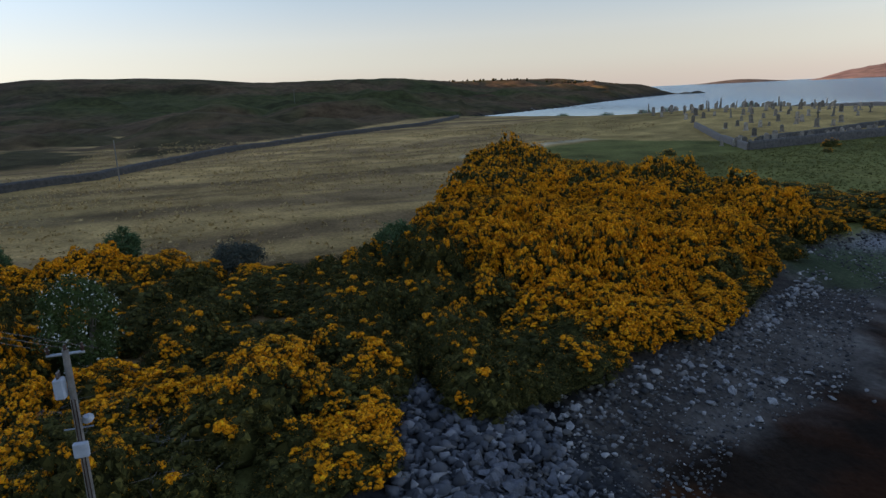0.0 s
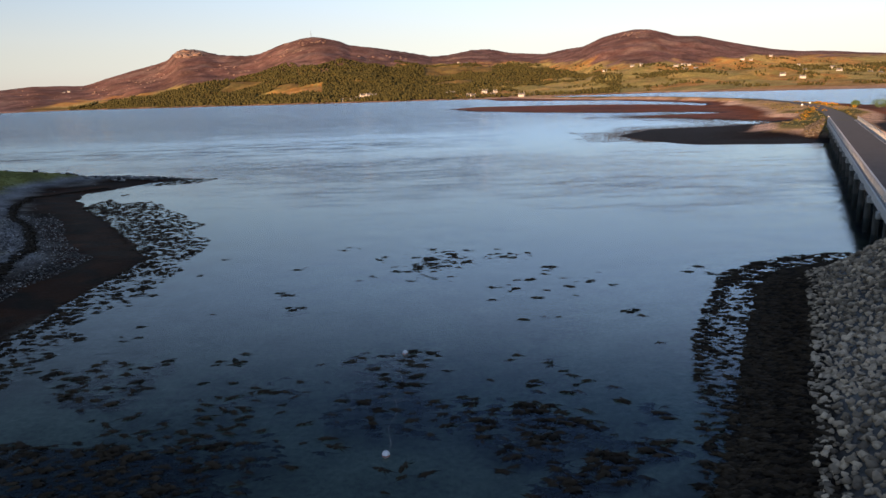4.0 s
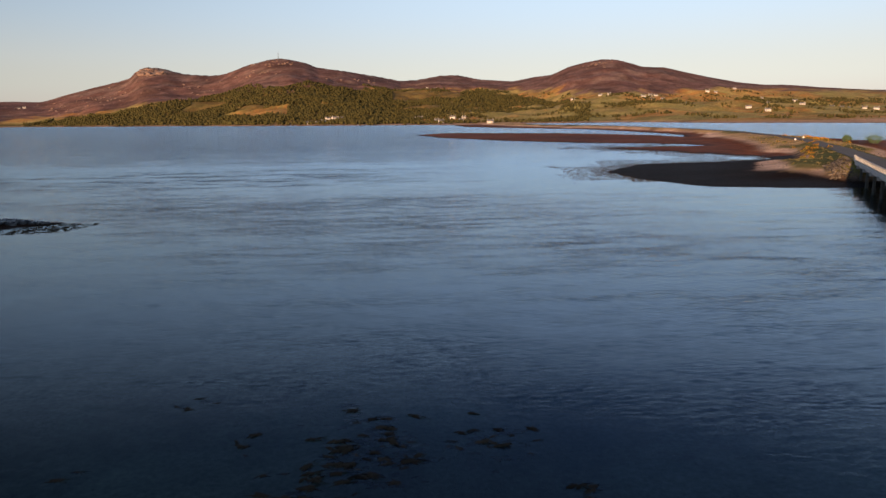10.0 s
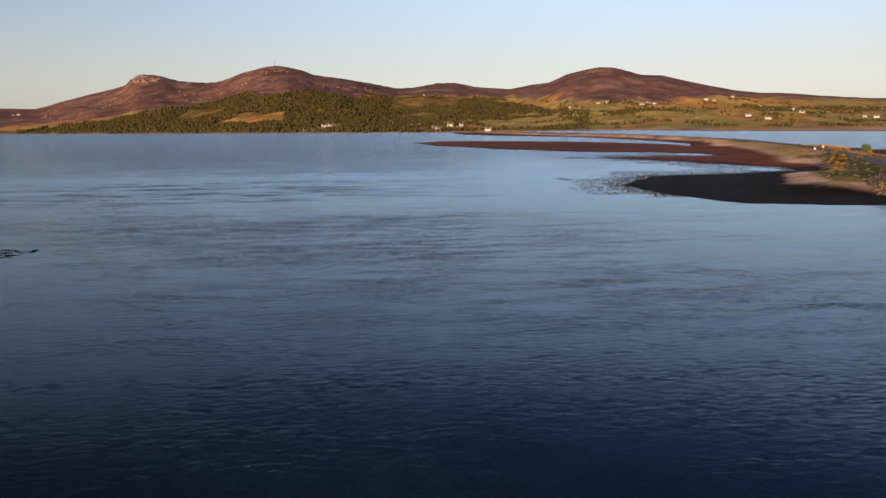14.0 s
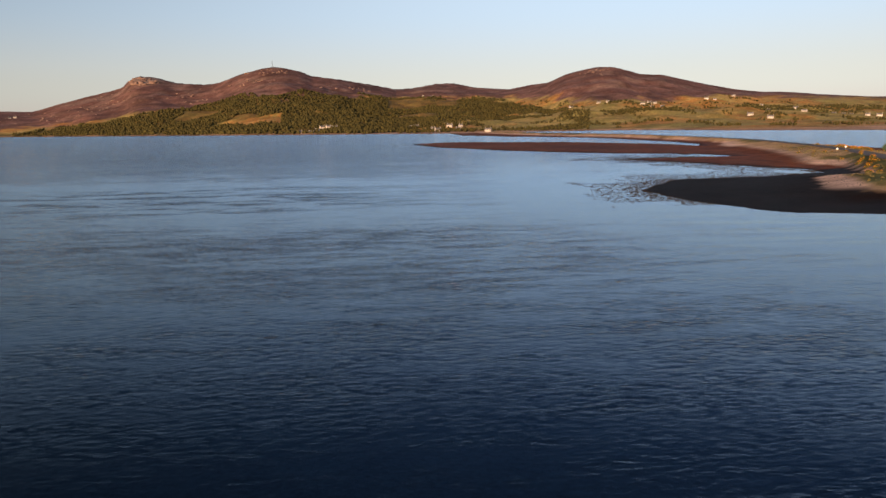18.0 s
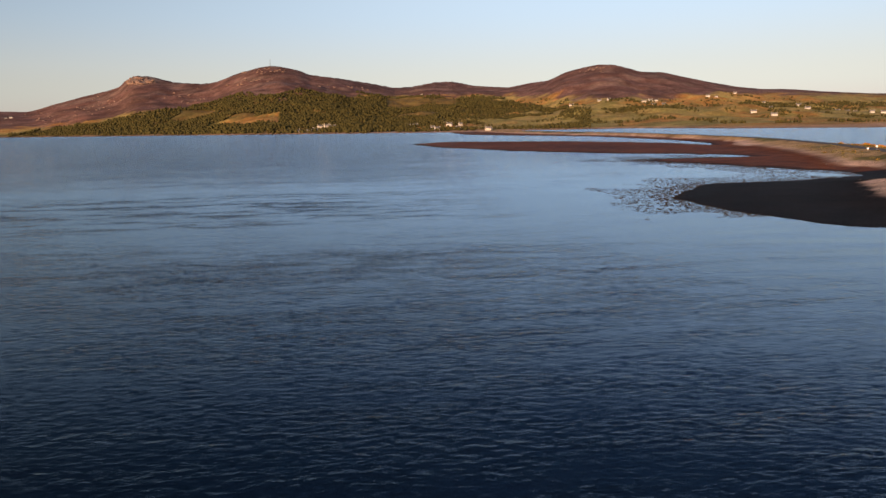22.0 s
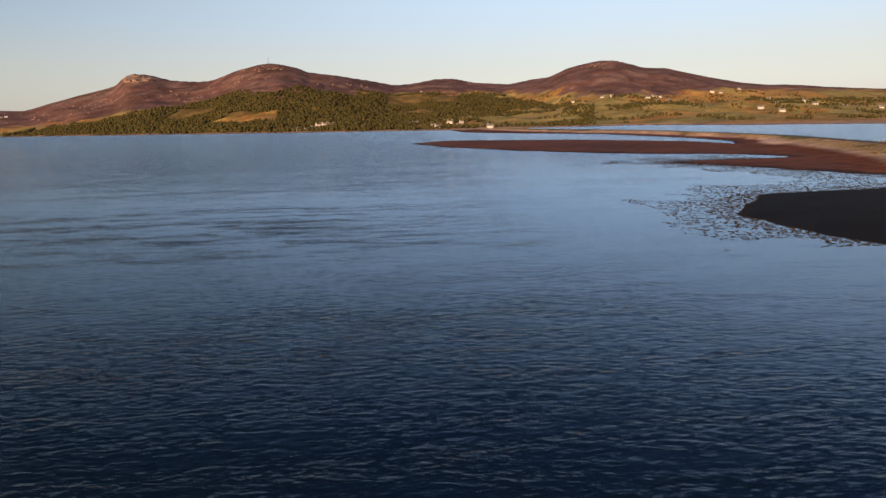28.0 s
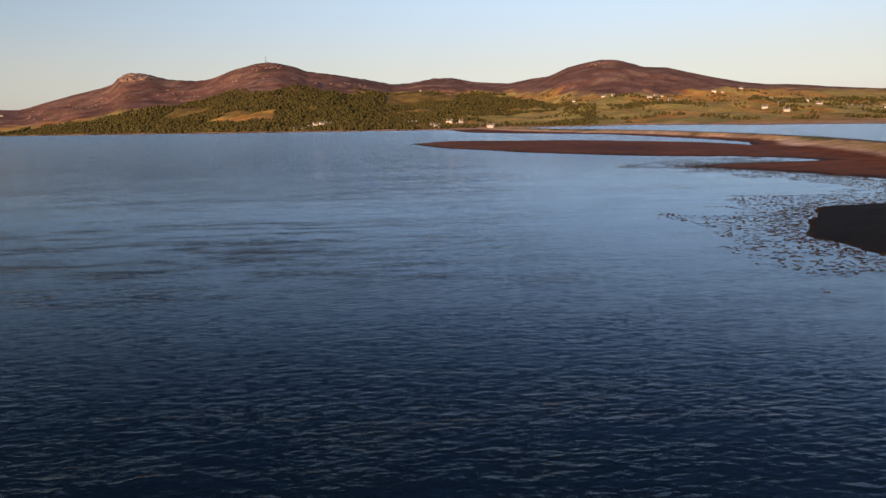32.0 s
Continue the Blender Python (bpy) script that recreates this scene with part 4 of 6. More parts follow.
        pts.append((-104 + 47 * t + rnd.gauss(0, 1), 157 + 2.5 * t + rnd.gauss(0, 4.5 * (1.15 - t))))
    for (x, y), zz in zip(pts, heights(pts)):
        if zz > .1:
            s = rnd.uniform(.25, .75)
            places.append((rnd.randrange(10), place_matrix(x, y, zz + s * .3, s, rnd.uniform(0, 6.28))))
    tagged(new("point_rocks", joined("point_rocks", ROCKS_V, ROCKS_F, places, ROCKS)), "lichened rocks along the low western point", "rocks", kind="stuff")


build_shore_stones()


# ---------------------------------------------------------------- seaweed
def weed_shape(seed):
    """A low heap of wrack with a ragged rim of short fronds."""
    r = random.Random(seed)
    n = 13
    vs, fs = [(r.uniform(-.1, .1), r.uniform(-.1, .1), r.uniform(.16, .26))], []
    for ring, rise in ((.42, .12), (.72, -.03)):
        for k in range(n):
            a, d = 6.283 * (k + r.uniform(-.3, .3)) / n, ring * r.uniform(.55, 1.35)
            vs.append((math.cos(a) * d * 1.2, math.sin(a) * d * .7, rise * r.uniform(.3, 1.6)))
    for k in range(n):
        j = (k + 1) % n
        fs += [(0, 1 + k, 1 + j), (1 + k, 1 + n + k, 1 + j)]
        if r.random() < .45:
            fs.append((1 + j, 1 + n + k, 1 + n + j))
        if r.random() < .55:
            x, y, z = vs[1 + n + k]
            w = r.uniform(1.25, 1.8)
            vs.append((x * w, y * w, -.02))
            fs.append((1 + k, len(vs) - 1, 1 + n + k))
    return np.array(vs), np.array(fs)


WEED_V, WEED_F = zip(*[weed_shape(k) for k in range(8)])
WEED_MESH = [mesh_of("wrack", [tuple(p) for p in v], [tuple(int(i) for i in q) for q in f], WEED, True) for v, f in zip(WEED_V, WEED_F)]


def build_seaweed():
    r = random.Random(21)
    spots = []
    tries = [(r.uniform(-26, 20), r.uniform(14, 74)) for _ in range(3000)]
    lush = fbm(np.array([q[0] for q in tries]), np.array([q[1] for q in tries]), 11, 3, 77)
    for (x, y), n in zip(tries, lush):               # single heaps out in the bay
        keep = max(0, n - .46) * 2.2 + (.12 if y < 70 else .02)
        # the middle lane past the buoys is clear
        if abs(x + .5) < 3.2 and y < 50:
            keep *= .12
        if r.random() < keep * .55 and len(spots) < 270 and all((x - a) ** 2 + (y - b) ** 2 > 1.0 for a, b, s in spots):
            spots.append((x, y, r.uniform(.2, .6)))
    # heaps as they lie in the bay: place, how many, how far they spread
    beds = [(-20.9, 50, 3, .6), (-23.4, 43.8, 2, .4), (-19.8, 45.2, 2, .4), (-20, 39.6, 3, .5), (-11.9, 45.1, 5, .7), (-10.2, 56.1, 2, .4), (-12, 60.5, 2, .4), (7.8, 60.8, 6, .9), (11.4, 52.5, 2, .25),
            (17.3, 61, 2, .3), (17.6, 53.4, 4, .5), (7.1, 44.6, 3, .5), (9.1, 42.6, 3, .5), (8, 39.6, 4, .6), (10.9, 41.5, 2, .4), (11.4, 39.8, 3, .4), (8, 36.8, 4, .5), (10.3, 35.5, 5, .7),
            (14.5, 35.2, 3, .6), (5.2, 34.7, 2, .4), (7.3, 32.9, 3, .5), (10.5, 30.4, 8, .9), (13.8, 32, 4, .7), (6.1, 30.3, 3, .5), (8.1, 29.7, 3, .5), (-3.5, 33.4, 5, .5), (-9.5, 36, 34, 2.0),
            (-8, 40.5, 14, 1.3), (-11, 31.5, 28, 2.2), (-14.6, 33.7, 12, 1.2), (-20, 33.7, 8, .9), (-5.5, 30, 8, 1.2), (1.2, 29.8, 4, .9), (.8, 71.2, 26, 1.9), (-.5, 67, 16, 1.8), (4, 74, 8, 1.6),
            (9.2, 73.2, 4, .8), (12.5, 66, 4, .9), (15.2, 62, 5, .9), (-9.1, 78, 4, .8), (-4.6, 73, 4, .7), (27.5, 63.5, 10, 1.2), (8, 61.2, 3, .6), (-21.8, 75.6, 3, .6), (-13.8, 70.3, 2, .5)]
    spots = [q for q in spots if r.random() < .22]
    for bx, by, n, far in beds:
        for _ in range(int(n * 1.3)):
            spots.append((bx + r.gauss(0, far), by + r.gauss(0, far), r.uniform(.2, .5)))
    far_heaps = spots[:-290]
    for x, y, s in spots[-290:]:
        ob = new("seaweed_clump", r.choice(WEED_MESH))
        sunk = r.choice((.03, .02, 0, -.03, -.12))
        ob.matrix_basis = Matrix.Translation((x, y, .0 + sunk)) @ Matrix.Rotation(r.gauss(0, .5), 4, "Z") @ Matrix.Diagonal((s * 1.25, s, s * .9, 1))
        tagged(ob, "dark brown wrack breaking the calm water" if sunk > -.05 else "dark brown wrack just under the calm water", "seaweed", "wrack in the bay")
    places = []
    tries = [(r.uniform(-22, 12), r.uniform(10, 46)) for _ in range(5200)]
    tries += [(r.gauss(bx, far * 1.3), r.gauss(by, far * 1.3)) for bx, by, n, far in beds for _ in range(n * 9)]
    lush = fbm(np.array([q[0] for q in tries]), np.array([q[1] for q in tries]), 9, 3, 79)

    foot = []

    def strew(x, y, s, z):
        places.append((r.randrange(8), place_matrix(x, y, z, s, r.gauss(0, .45))))

    for x, y, s in far_heaps:
        strew(x, y, s, r.choice((.02, 0, -.05)))
    for (x, y), q in zip(tries, lush):               # beds that barely reach the surface
        if q > .50 + max(0, x) * .006 and r.random() < .8:
            strew(x, y, r.uniform(.22, .6), r.choice((.0, -.05, -.12, -.2, -.35)))
    pts = [(r.uniform(-62, 12), r.uniform(-6, 158)) for _ in range(70000)] + [(r.uniform(-24, 8), r.uniform(-8, 42)) for _ in range(17000)]
    a = np.array(pts)
    dw, n = shore_distance(a[:, 0], a[:, 1], WEST_SHORE), fbm(a[:, 0], a[:, 1], 7, 3, 81)
    for (x, y), d, q in zip(pts, dw, n):
        reach = 27 if y < 34 else 7 + 4 * (y > 80)
        if -reach < d < .8:
            k = 1 - (-d / reach)
            if q + k * .46 > .60 and r.random() < (.10 if y < 40 else .40) + (.3 if y < 40 else .5) * k:
                strew(x, y, r.uniform(.22, .5), r.choice((-.03, -.06, -.10, -.14)) if y < 40 and d < -3 else r.choice((0, 0, .01, -.04, -.1)))
    for _ in range(5200):                            # black weed over the foot of the stones
        d, s = r.uniform(9.6, 14.0), r.uniform(150, 240)
        ang = -90 if s > 170 else r.uniform(-90, -8)
        p = BRIDGE_FAR + ALONG * (max(s, 171) - d * math.cos(radians(ang))) + ACROSS * (3.7 + d * math.sin(radians(ang)))
        x, y = p.x, p.y
        foot.append((x, y))
    for (x, y), zz in zip(foot, heights(foot)):
        strew(x, y, r.uniform(.25, .5), max(zz, 0) + .03)
    for _ in range(5200):                            # along the causeway's foot
        s = r.uniform(169, 236)
        d = r.uniform(12.2, max(13.5, 17.6 - max(0, s - 185) * .15))
        x, y = on_bridge(s, 3.7 - d)
        if r.random() < .3 + .5 * (d > 16.3) + .4 * (d < 13.4):
            strew(x, y, r.uniform(.18, .40), r.choice((0, .02, -.05)))
    for _ in range(2000):                            # off the end of the bank
        ang, d = r.uniform(-90, 0), r.uniform(11.0, 17.5)
        p = BRIDGE_FAR + ALONG * (171 - d * math.cos(radians(ang))) + ACROSS * (3.7 + d * math.sin(radians(ang)))
        if r.random() < .35 + .4 * (d < 14) + .3 * (d > 16) - .35 * (ang > -30):
            strew(p.x, p.y, r.uniform(.25, .55), r.choice((0, .02, -.05)))
    pts = [(r.uniform(44, 140), r.uniform(192, 420)) for _ in range(80000)]
    a = np.array(pts)
    ds, n = shore_distance(a[:, 0], a[:, 1], SPIT_SHORE), fbm(a[:, 0], a[:, 1], 9, 3, 84)
    for (x, y), d, q in zip(pts, ds, n):
        if -24 < d < 1.5 and (y > 212) and q + (1 + d / 24) * .42 > .58 and r.random() < .32 + .4 * (d > -6):
            strew(x, y, r.uniform(.16, .36), r.choice((0, .02, .03)))
    tagged(new("seaweed_fringe", joined("seaweed_fringe", WEED_V, WEED_F, places, WEED, True)), "ragged beds of dark wrack along the waterline", "seaweed", kind="stuff")
    line = [Vector(p) for p in ((-40, 60), (-42.8, 67.7), (-46.4, 78.5), (-51, 86), (-56.1, 93.8), (-64, 102.4), (-72, 116), (-76.5, 127), (-75, 137), (-70, 144))]
    places.clear()
    cast = []
    for a, b in zip(line, line[1:]):
        for k in range(int((b - a).length * 12)):
            p = a.lerp(b, r.random()) + Vector((r.gauss(0, .25), r.gauss(0, .25)))
            cast.append((p.x, p.y))
    for (x, y), zz in zip(cast, heights(cast)):
        strew(x, y, r.uniform(.25, .55), zz + .07)
    tagged(new("strand_line", joined("strand_line", WEED_V, WEED_F, places, WEED, True)), "black strand line of cast-up weed on the shingle", "seaweed", kind="stuff")


build_seaweed()


def build_buoys():
    for (x, y), size in (((0, 32), .20), ((0, 45.5), .19)):
        b = thing("mooring_buoy", pose(x, y, 0), "white mooring buoy with a faded red band, afloat", "buoy", "mooring buoys")
        bm = bmesh.new()
        bmesh.ops.create_uvsphere(bm, u_segments=18, v_segments=12, radius=size, matrix=Matrix.Translation((0, 0, .10)))
        part("float", bm, BUOY, b).data.shade_smooth()
        bm = bmesh.new()
        bmesh.ops.create_cone(bm, cap_ends=False, segments=18, radius1=size * 1.0, radius2=size * 1.0, depth=.06, matrix=Matrix.Translation((0, 0, .07)))
        part("band", bm, BUOYRED, b, "faded red band")
        bm = bmesh.new()
        rod(bm, (0, 0, .10 + size * .9), (0, 0, .10 + size * 1.25), .03, .025, 8)
        part("eye", bm, ZINC, b)
    r = random.Random(3)
    cu = bpy.data.curves.new("mooring_rope", "CURVE")
    cu.dimensions, cu.bevel_depth, cu.bevel_resolution = "3D", .016, 1
    sp = cu.splines.new("POLY")
    pts = [(.15 * math.sin(k * .9) + .0, 32 + 13.5 * k / 24, .012 - .05 * math.sin(k / 24 * 3.14) * (k % 3 == 0)) for k in range(25)]
    sp.points.add(len(pts) - 1)
    for p, q in zip(sp.points, pts):
        p.co = (*q, 1)
    cu.materials.append(ROPE)
    tagged(new("mooring_rope", cu), "slack mooring rope floating between two buoys", "rope")


build_buoys()


# ---------------------------------------------------------------- gorse
def gorse_arrays(seed, puffs, green, yellow, bloom, leaf, knobs):
    """Spines and blossom of one bush of unit radius, in rounded tufts, as loose triangles."""
    g = np.random.RandomState(seed)
    d = g.normal(size=(puffs, 3))
    d[:, 2] = np.abs(d[:, 2]) * .9 - .05
    d /= np.linalg.norm(d, axis=1)[:, None]
    lump = .80 + .14 * np.sin(d[:, 0] * 4 + seed) * np.cos(d[:, 1] * 5 - seed) + g.uniform(-.10, .13, puffs)
    c = d * lump[:, None]
    size = g.uniform(.10, .19, puffs)

    def tuft(count, spread, outward, scale, weight):
        out = []
        for k in range(puffs):
            n = int(count * weight[k])
            if n < 1:
                continue
            v = g.normal(size=(n, 3)) + d[k] * outward + np.array([0, 0, .35])
            v /= np.linalg.norm(v, axis=1)[:, None]
            p = c[k] + v * size[k] * spread * g.uniform(.82, 1.12, (n, 1))
            e = g.normal(size=(n, 2, 3)) * scale
            out.append(np.stack([p, p + e[:, 0], p + e[:, 1]], 1))
        return np.concatenate(out)

    spines = tuft(green, .96, .1, leaf, np.ones(puffs))
    patch = .5 + .20 * np.sin(d[:, 0] * 3.1 + seed * 1.7) + .20 * np.cos(d[:, 1] * 3.7 + seed) + g.normal(size=puffs) * .36 + .75 * (d[:, 2] - .45)
    full = patch > np.quantile(patch, 1 - bloom)
    w = np.where(full, g.uniform(.7, 1.3, puffs), g.uniform(0, .16, puffs)) * np.clip(.3 + 1.1 * d[:, 2], .12, 1)
    flowers = tuft(yellow, 1.04, .8, leaf * .8, w)

    def lumps(at, radius, which):
        v, f = ROCKS_V[which], ROCKS_F[which]
        tri = v[f] / np.array([1, 1, .7])
        return (tri[None] * radius[:, None, None, None] + at[:, None, None, :]).reshape(-1, 3, 3)

    cores = lumps(c - d * .06, size * .74, seed % 10)
    heads = []
    for k in range(knobs):                           # blossom sits in small rounded heads on the flowering tufts
        v = g.normal(size=(puffs, 3)) * .8 + d + np.array([0, 0, .45])
        v /= np.linalg.norm(v, axis=1)[:, None]
        on = full & (d[:, 2] > -.02)
        heads.append(lumps((c + v * size[:, None] * .92)[on], (size * g.uniform(.20, .40, puffs))[on], (seed + k) % 10))
    return np.concatenate([spines, cores]), np.concatenate([flowers] + heads)


def core_blob(seed):
    bm = bmesh.new()
    bmesh.ops.create_icosphere(bm, subdivisions=2, radius=.70)
    for v in bm.verts:
        v.co *= 1 + .16 * noise.noise(v.co * 2.3 + Vector((seed, 0, 0)))
        v.co.z = max(v.co.z, -.12)
    bmesh.ops.triangulate(bm, faces=bm.faces)
    t = np.array([[p.co for p in f.verts] for f in bm.faces])
    bm.free()
    return t


GORSE_AREA = [(-16, -19), (-21, -16.6), (-26.4, -15), (-23.6, -13), (-23.4, -10.4), (-25.7, -8.2), (-27, -1.9), (-29.8, 4), (-37, 12.9), (-46.5, 25.5), (-48.5, 34), (-48, 49), (-48.6, 75), (-55.5, 76), (-55.5, 60), (-55.5, 50), (-61, 43), (-70, 37),
              (-76, 29), (-92, 25), (-112, 25), (-126, 22), (-115, 12), (-93, 6), (-58, -8), (-46, -14.5), (-46.5, -23), (-49, -33.5), (-48.5, -44), (-30, -44), (-16, -34), (-11, -29)]


def build_gorse():
    r = random.Random(5)
    near = []
    for k, bloom in enumerate((.78, .66, .52, .38, .22, .10, .03)):
        a, b = gorse_arrays(100 + k, 190, 60, 26, bloom, .020, 9)
        fol = tri_mesh("foliage", np.concatenate([a, core_blob(k)]), GORSE)
        blo = tri_mesh("blossom", b, BLOSSOM)
        near.append((fol, blo))
    far = []
    for k, bloom in enumerate((.52, .36, .2)):
        a, b = gorse_arrays(200 + k, 90, 7, 8, bloom, .040, 3)
        far.append((np.concatenate([a, core_blob(k + 9)]), b))
    pts = []
    step = 2.7
    for x in np.arange(-130, -8, step):
        for y in np.arange(-48, 80, step):
            pts.append((x + r.uniform(-.8, .8), y + r.uniform(-.8, .8)))
    a = np.array(pts)
    inside = shore_distance(a[:, 0], a[:, 1], GORSE_AREA)
    dc, _ = line_distance(a[:, 0], a[:, 1], CAUSEWAY)
    pole = np.hypot(a[:, 0] + 14.5, a[:, 1] + 26.3)
    keep = (inside > .2) & (dc > 6.5) & (pole > 1.8) & (np.hypot(a[:, 0] + 22.3, a[:, 1] + 31) > 1.9) & (np.hypot(a[:, 0] + 18.6, a[:, 1] + 25) > 1.3) & (np.hypot(a[:, 0] + 28.3, a[:, 1] + 30.1) > 2.4)
    rows = [(x, y, i) for (x, y), k, i in zip(pts, keep, inside) if k]
    rows += [(x, y, 2.0) for x, y in ((-22.6, -12), (-22.9, -10.2), (-23.9, -8.3), (-25.2, -6.2), (-26, -4.1), (-24.3, -12.2), (-24.6, -10.6), (-25.9, -13), (-26.2, -11.4), (-26.6, -9.2), (-27.6, -10.8), (-27.4, -7.2), (-28.2, -5), (-28.4, -2.6), (-28.9, -.4), (-29.8, 2),
                                      (-31, 4.6), (-33, 7.5), (-35.4, 10.2), (-38, 13), (-41, 17), (-44.2, 21.5), (-20, -17.8), (-22.4, -17), (-24.6, -16.4), (-18, -18.4), (-17, -20.2))]
    rows.sort(key=lambda q: (q[0] + 8) ** 2 + (q[1] + 12) ** 2 * .8)
    z = heights([(x, y) for x, y, i in rows])
    jf, jb = [], []
    hh = fbm(np.array([q[0] for q in rows]), np.array([q[1] for q in rows]), 7, 2, 95)
    nn = fbm(np.array([q[0] for q in rows]), np.array([q[1] for q in rows]), 12, 3, 91)
    for k, ((x, y, i), zz) in enumerate(zip(rows, z)):
        n = float(nn[k])
        bright = n + .55 * (float(hh[k]) - .5) + float(np.interp(y + (x + 40) * .12, [-9, 2], [.08 if x < -44 else -.03, .15])) - .15 * math.exp(-((x + 32) / 11) ** 2 - ((y + 9.5) / 4.5) ** 2) - .17 * float(np.interp(y, [-15, -10], [1, 0]) * np.interp(x, [-43, -36], [0, 1])) + (.4 if math.hypot(x + 19.5, y + 17.5) < 2.2 else 0) - (.16 if y > 8 and i < 3 and x > -60 else 0) - (.30 if (-14.5 < y < -4 and x > -29) else 0)
        s = r.uniform(1.45, 2.6) * (1 if i > 1.5 else .72)
        tall = r.uniform(.72, 1.22) * (1.12 if i > 4 else .85) * (.10 + 1.85 * float(hh[k]))
        if x < -57 and y > 30:
            s, tall = s * .8, tall * .72
        if y > 40:
            s, tall = s * 1.1, tall * .8
        spin = r.uniform(0, 6.28)
        if k < 290:
            v = 0 if bright > .66 else 1 if bright > .58 else 2 if bright > .5 else 3 if bright > .44 else 4 if bright > .38 else 5 if bright > .27 else 6
            m = Matrix.Translation((x, y, zz + .1)) @ Matrix.Rotation(spin, 4, "Z") @ Matrix.Diagonal((s, s * r.uniform(.9, 1.1), s * tall, 1))
            t = thing("gorse_bush", m, "gorse bush thick with orange-yellow blossom" if v < 3 else "dark green gorse bush with scattered yellow blossom", "gorse bush", "gorse thicket by the shore")
            part("foliage", near[v][0], GORSE, t)
            part("blossom", near[v][1], BLOSSOM, t, "orange-yellow blossom")
        else:
            v = 0 if bright > .56 else 1 if bright > .46 else 2
            c, q = math.cos(spin), math.sin(spin)
            rot = np.array([[c * s, -q * s, 0], [q * s, c * s, 0], [0, 0, s * tall]])
            at = np.array([x, y, zz + .1])
            jf.append(far[v][0] @ rot.T + at)
            jb.append(far[v][1] @ rot.T + at)
    # gorse on the spit and lone bushes on the pasture
    lone = [(-98, 42, 1.4), (-93, 69, 1.6), (-68, 76, 1.9), (-88, 64, .9), (-60, 72, 1.5), (-57, 74, 1.4), (-72, 124, 1.2)]
    for _ in range(60):
        t = r.random()
        lone.append((138 + 22 * t + r.gauss(0, 4) - 9, 262 + 38 * t + r.gauss(0, 5) + 2, r.uniform(.7, 1.2)))
    for _ in range(170):
        t = r.random()
        lone.append((205 + 70 * t + r.gauss(0, 6), 385 + 20 * t + r.gauss(0, 14), r.uniform(.9, 1.6)))
    for _ in range(60):
        lone.append((r.uniform(150, 235), r.uniform(250, 380), r.uniform(.5, 1.0)))
    z = heights([p[:2] for p in lone])
    for (x, y, s), zz in zip(lone, z):
        if zz < 1.7:
            continue
        v, spin = (2 if x < 0 or y < 320 else r.randrange(3)), r.uniform(0, 6.28)
        c, q = math.cos(spin), math.sin(spin)
        rot = np.array([[c * s, -q * s, 0], [q * s, c * s, 0], [0, 0, s * .85]])
        at = np.array([x, y, zz])
        jf.append(far[v][0] @ rot.T + at)
        jb.append(far[v][1] @ rot.T + at)
    t = thing("gorse_thicket", Matrix.Identity(4), "wide thicket of flowering gorse running along the shore", "gorse", kind="stuff")
    part("foliage", tri_mesh("foliage", np.concatenate(jf), GORSE), GORSE, t)
    part("blossom", tri_mesh("blossom", np.concatenate(jb), BLOSSOM), BLOSSOM, t, "orange-yellow blossom")


build_gorse()


def leafy_bush(name, x, y, wide, tall, seed, label, flowers=0, mat=LEAF):
    g = np.random.RandomState(seed)
    t = thing(name, pose(x, y, height(x, y)), label, "bush")
    bm = bmesh.new()
    for k in range(7):
        a = g.uniform(0, 6.28)
        rod(bm, (0, 0, -.2), (math.cos(a) * wide * .6, math.sin(a) * wide * .6, tall * g.uniform(.5, .9)), .06, .015, 5)
    part("stems", bm, BARK, t)
    n = 120
    d = g.normal(size=(n, 3))
    d /= np.linalg.norm(d, axis=1)[:, None]
    c = d * g.uniform(.55, 1, (n, 1)) * np.array([wide, wide, tall * .48]) + np.array([0, 0, tall * .55])
    p = np.repeat(c, 100, 0) + g.normal(size=(n * 100, 3)) * .11 * wide
    e = g.normal(size=(len(p), 2, 3)) * .075
    part("leaves", tri_mesh("leaves", np.stack([p, p + e[:, 0], p + e[:, 1]], 1), mat), mat, t)
    if flowers:
        k = g.choice(len(p), flowers)
        q = p[k] + d[k // 100] * .15
        q = np.repeat(q, 3, 0)
        e = g.normal(size=(len(q), 2, 3)) * .05
        part("blossom", tri_mesh("blossom", np.stack([q, q + e[:, 0], q + e[:, 1]], 1), FLOWER), FLOWER, t, "white blossom")


WILLOW = island_surface("willow_leaves", (.05, .09, .03), (.10, .16, .055), .7)
GREYLEAF = island_surface("grey_green_leaves", (.05, .06, .045), (.10, .11, .08), .8)
leafy_bush("hawthorn", -28.3, -30.1, 1.75, 5.4, 1, "rounded hawthorn dotted with white blossom among the gorse", 420)
leafy_bush("willow_bush", -50.5, -33, 1.3, 3.2, 2, "fresh green willow bush behind the gorse", 0, WILLOW)
leafy_bush("willow_bush", -46.3, -24.3, 2.0, 2.2, 3, "grey-green leafy bush behind the gorse", 0, GREYLEAF)
leafy_bush("willow_bush", -45.5, -12, 1.7, 3.2, 4, "fresh green willow bush in a gap of the gorse", 0, WILLOW)
leafy_bush("willow_bush", -51, -42.5, 1.2, 2.6, 5, "fresh green willow bush behind the gorse", 0, WILLOW)
leafy_bush("spit_bush", 226, 392, 2.6, 3.6, 6, "round green bush standing above the spit's gorse", 0, WILLOW)
leafy_bush("spit_bush", 230, 376, 4.0, 4.4, 7, "broad green bush standing above the spit's gorse", 0, WILLOW)
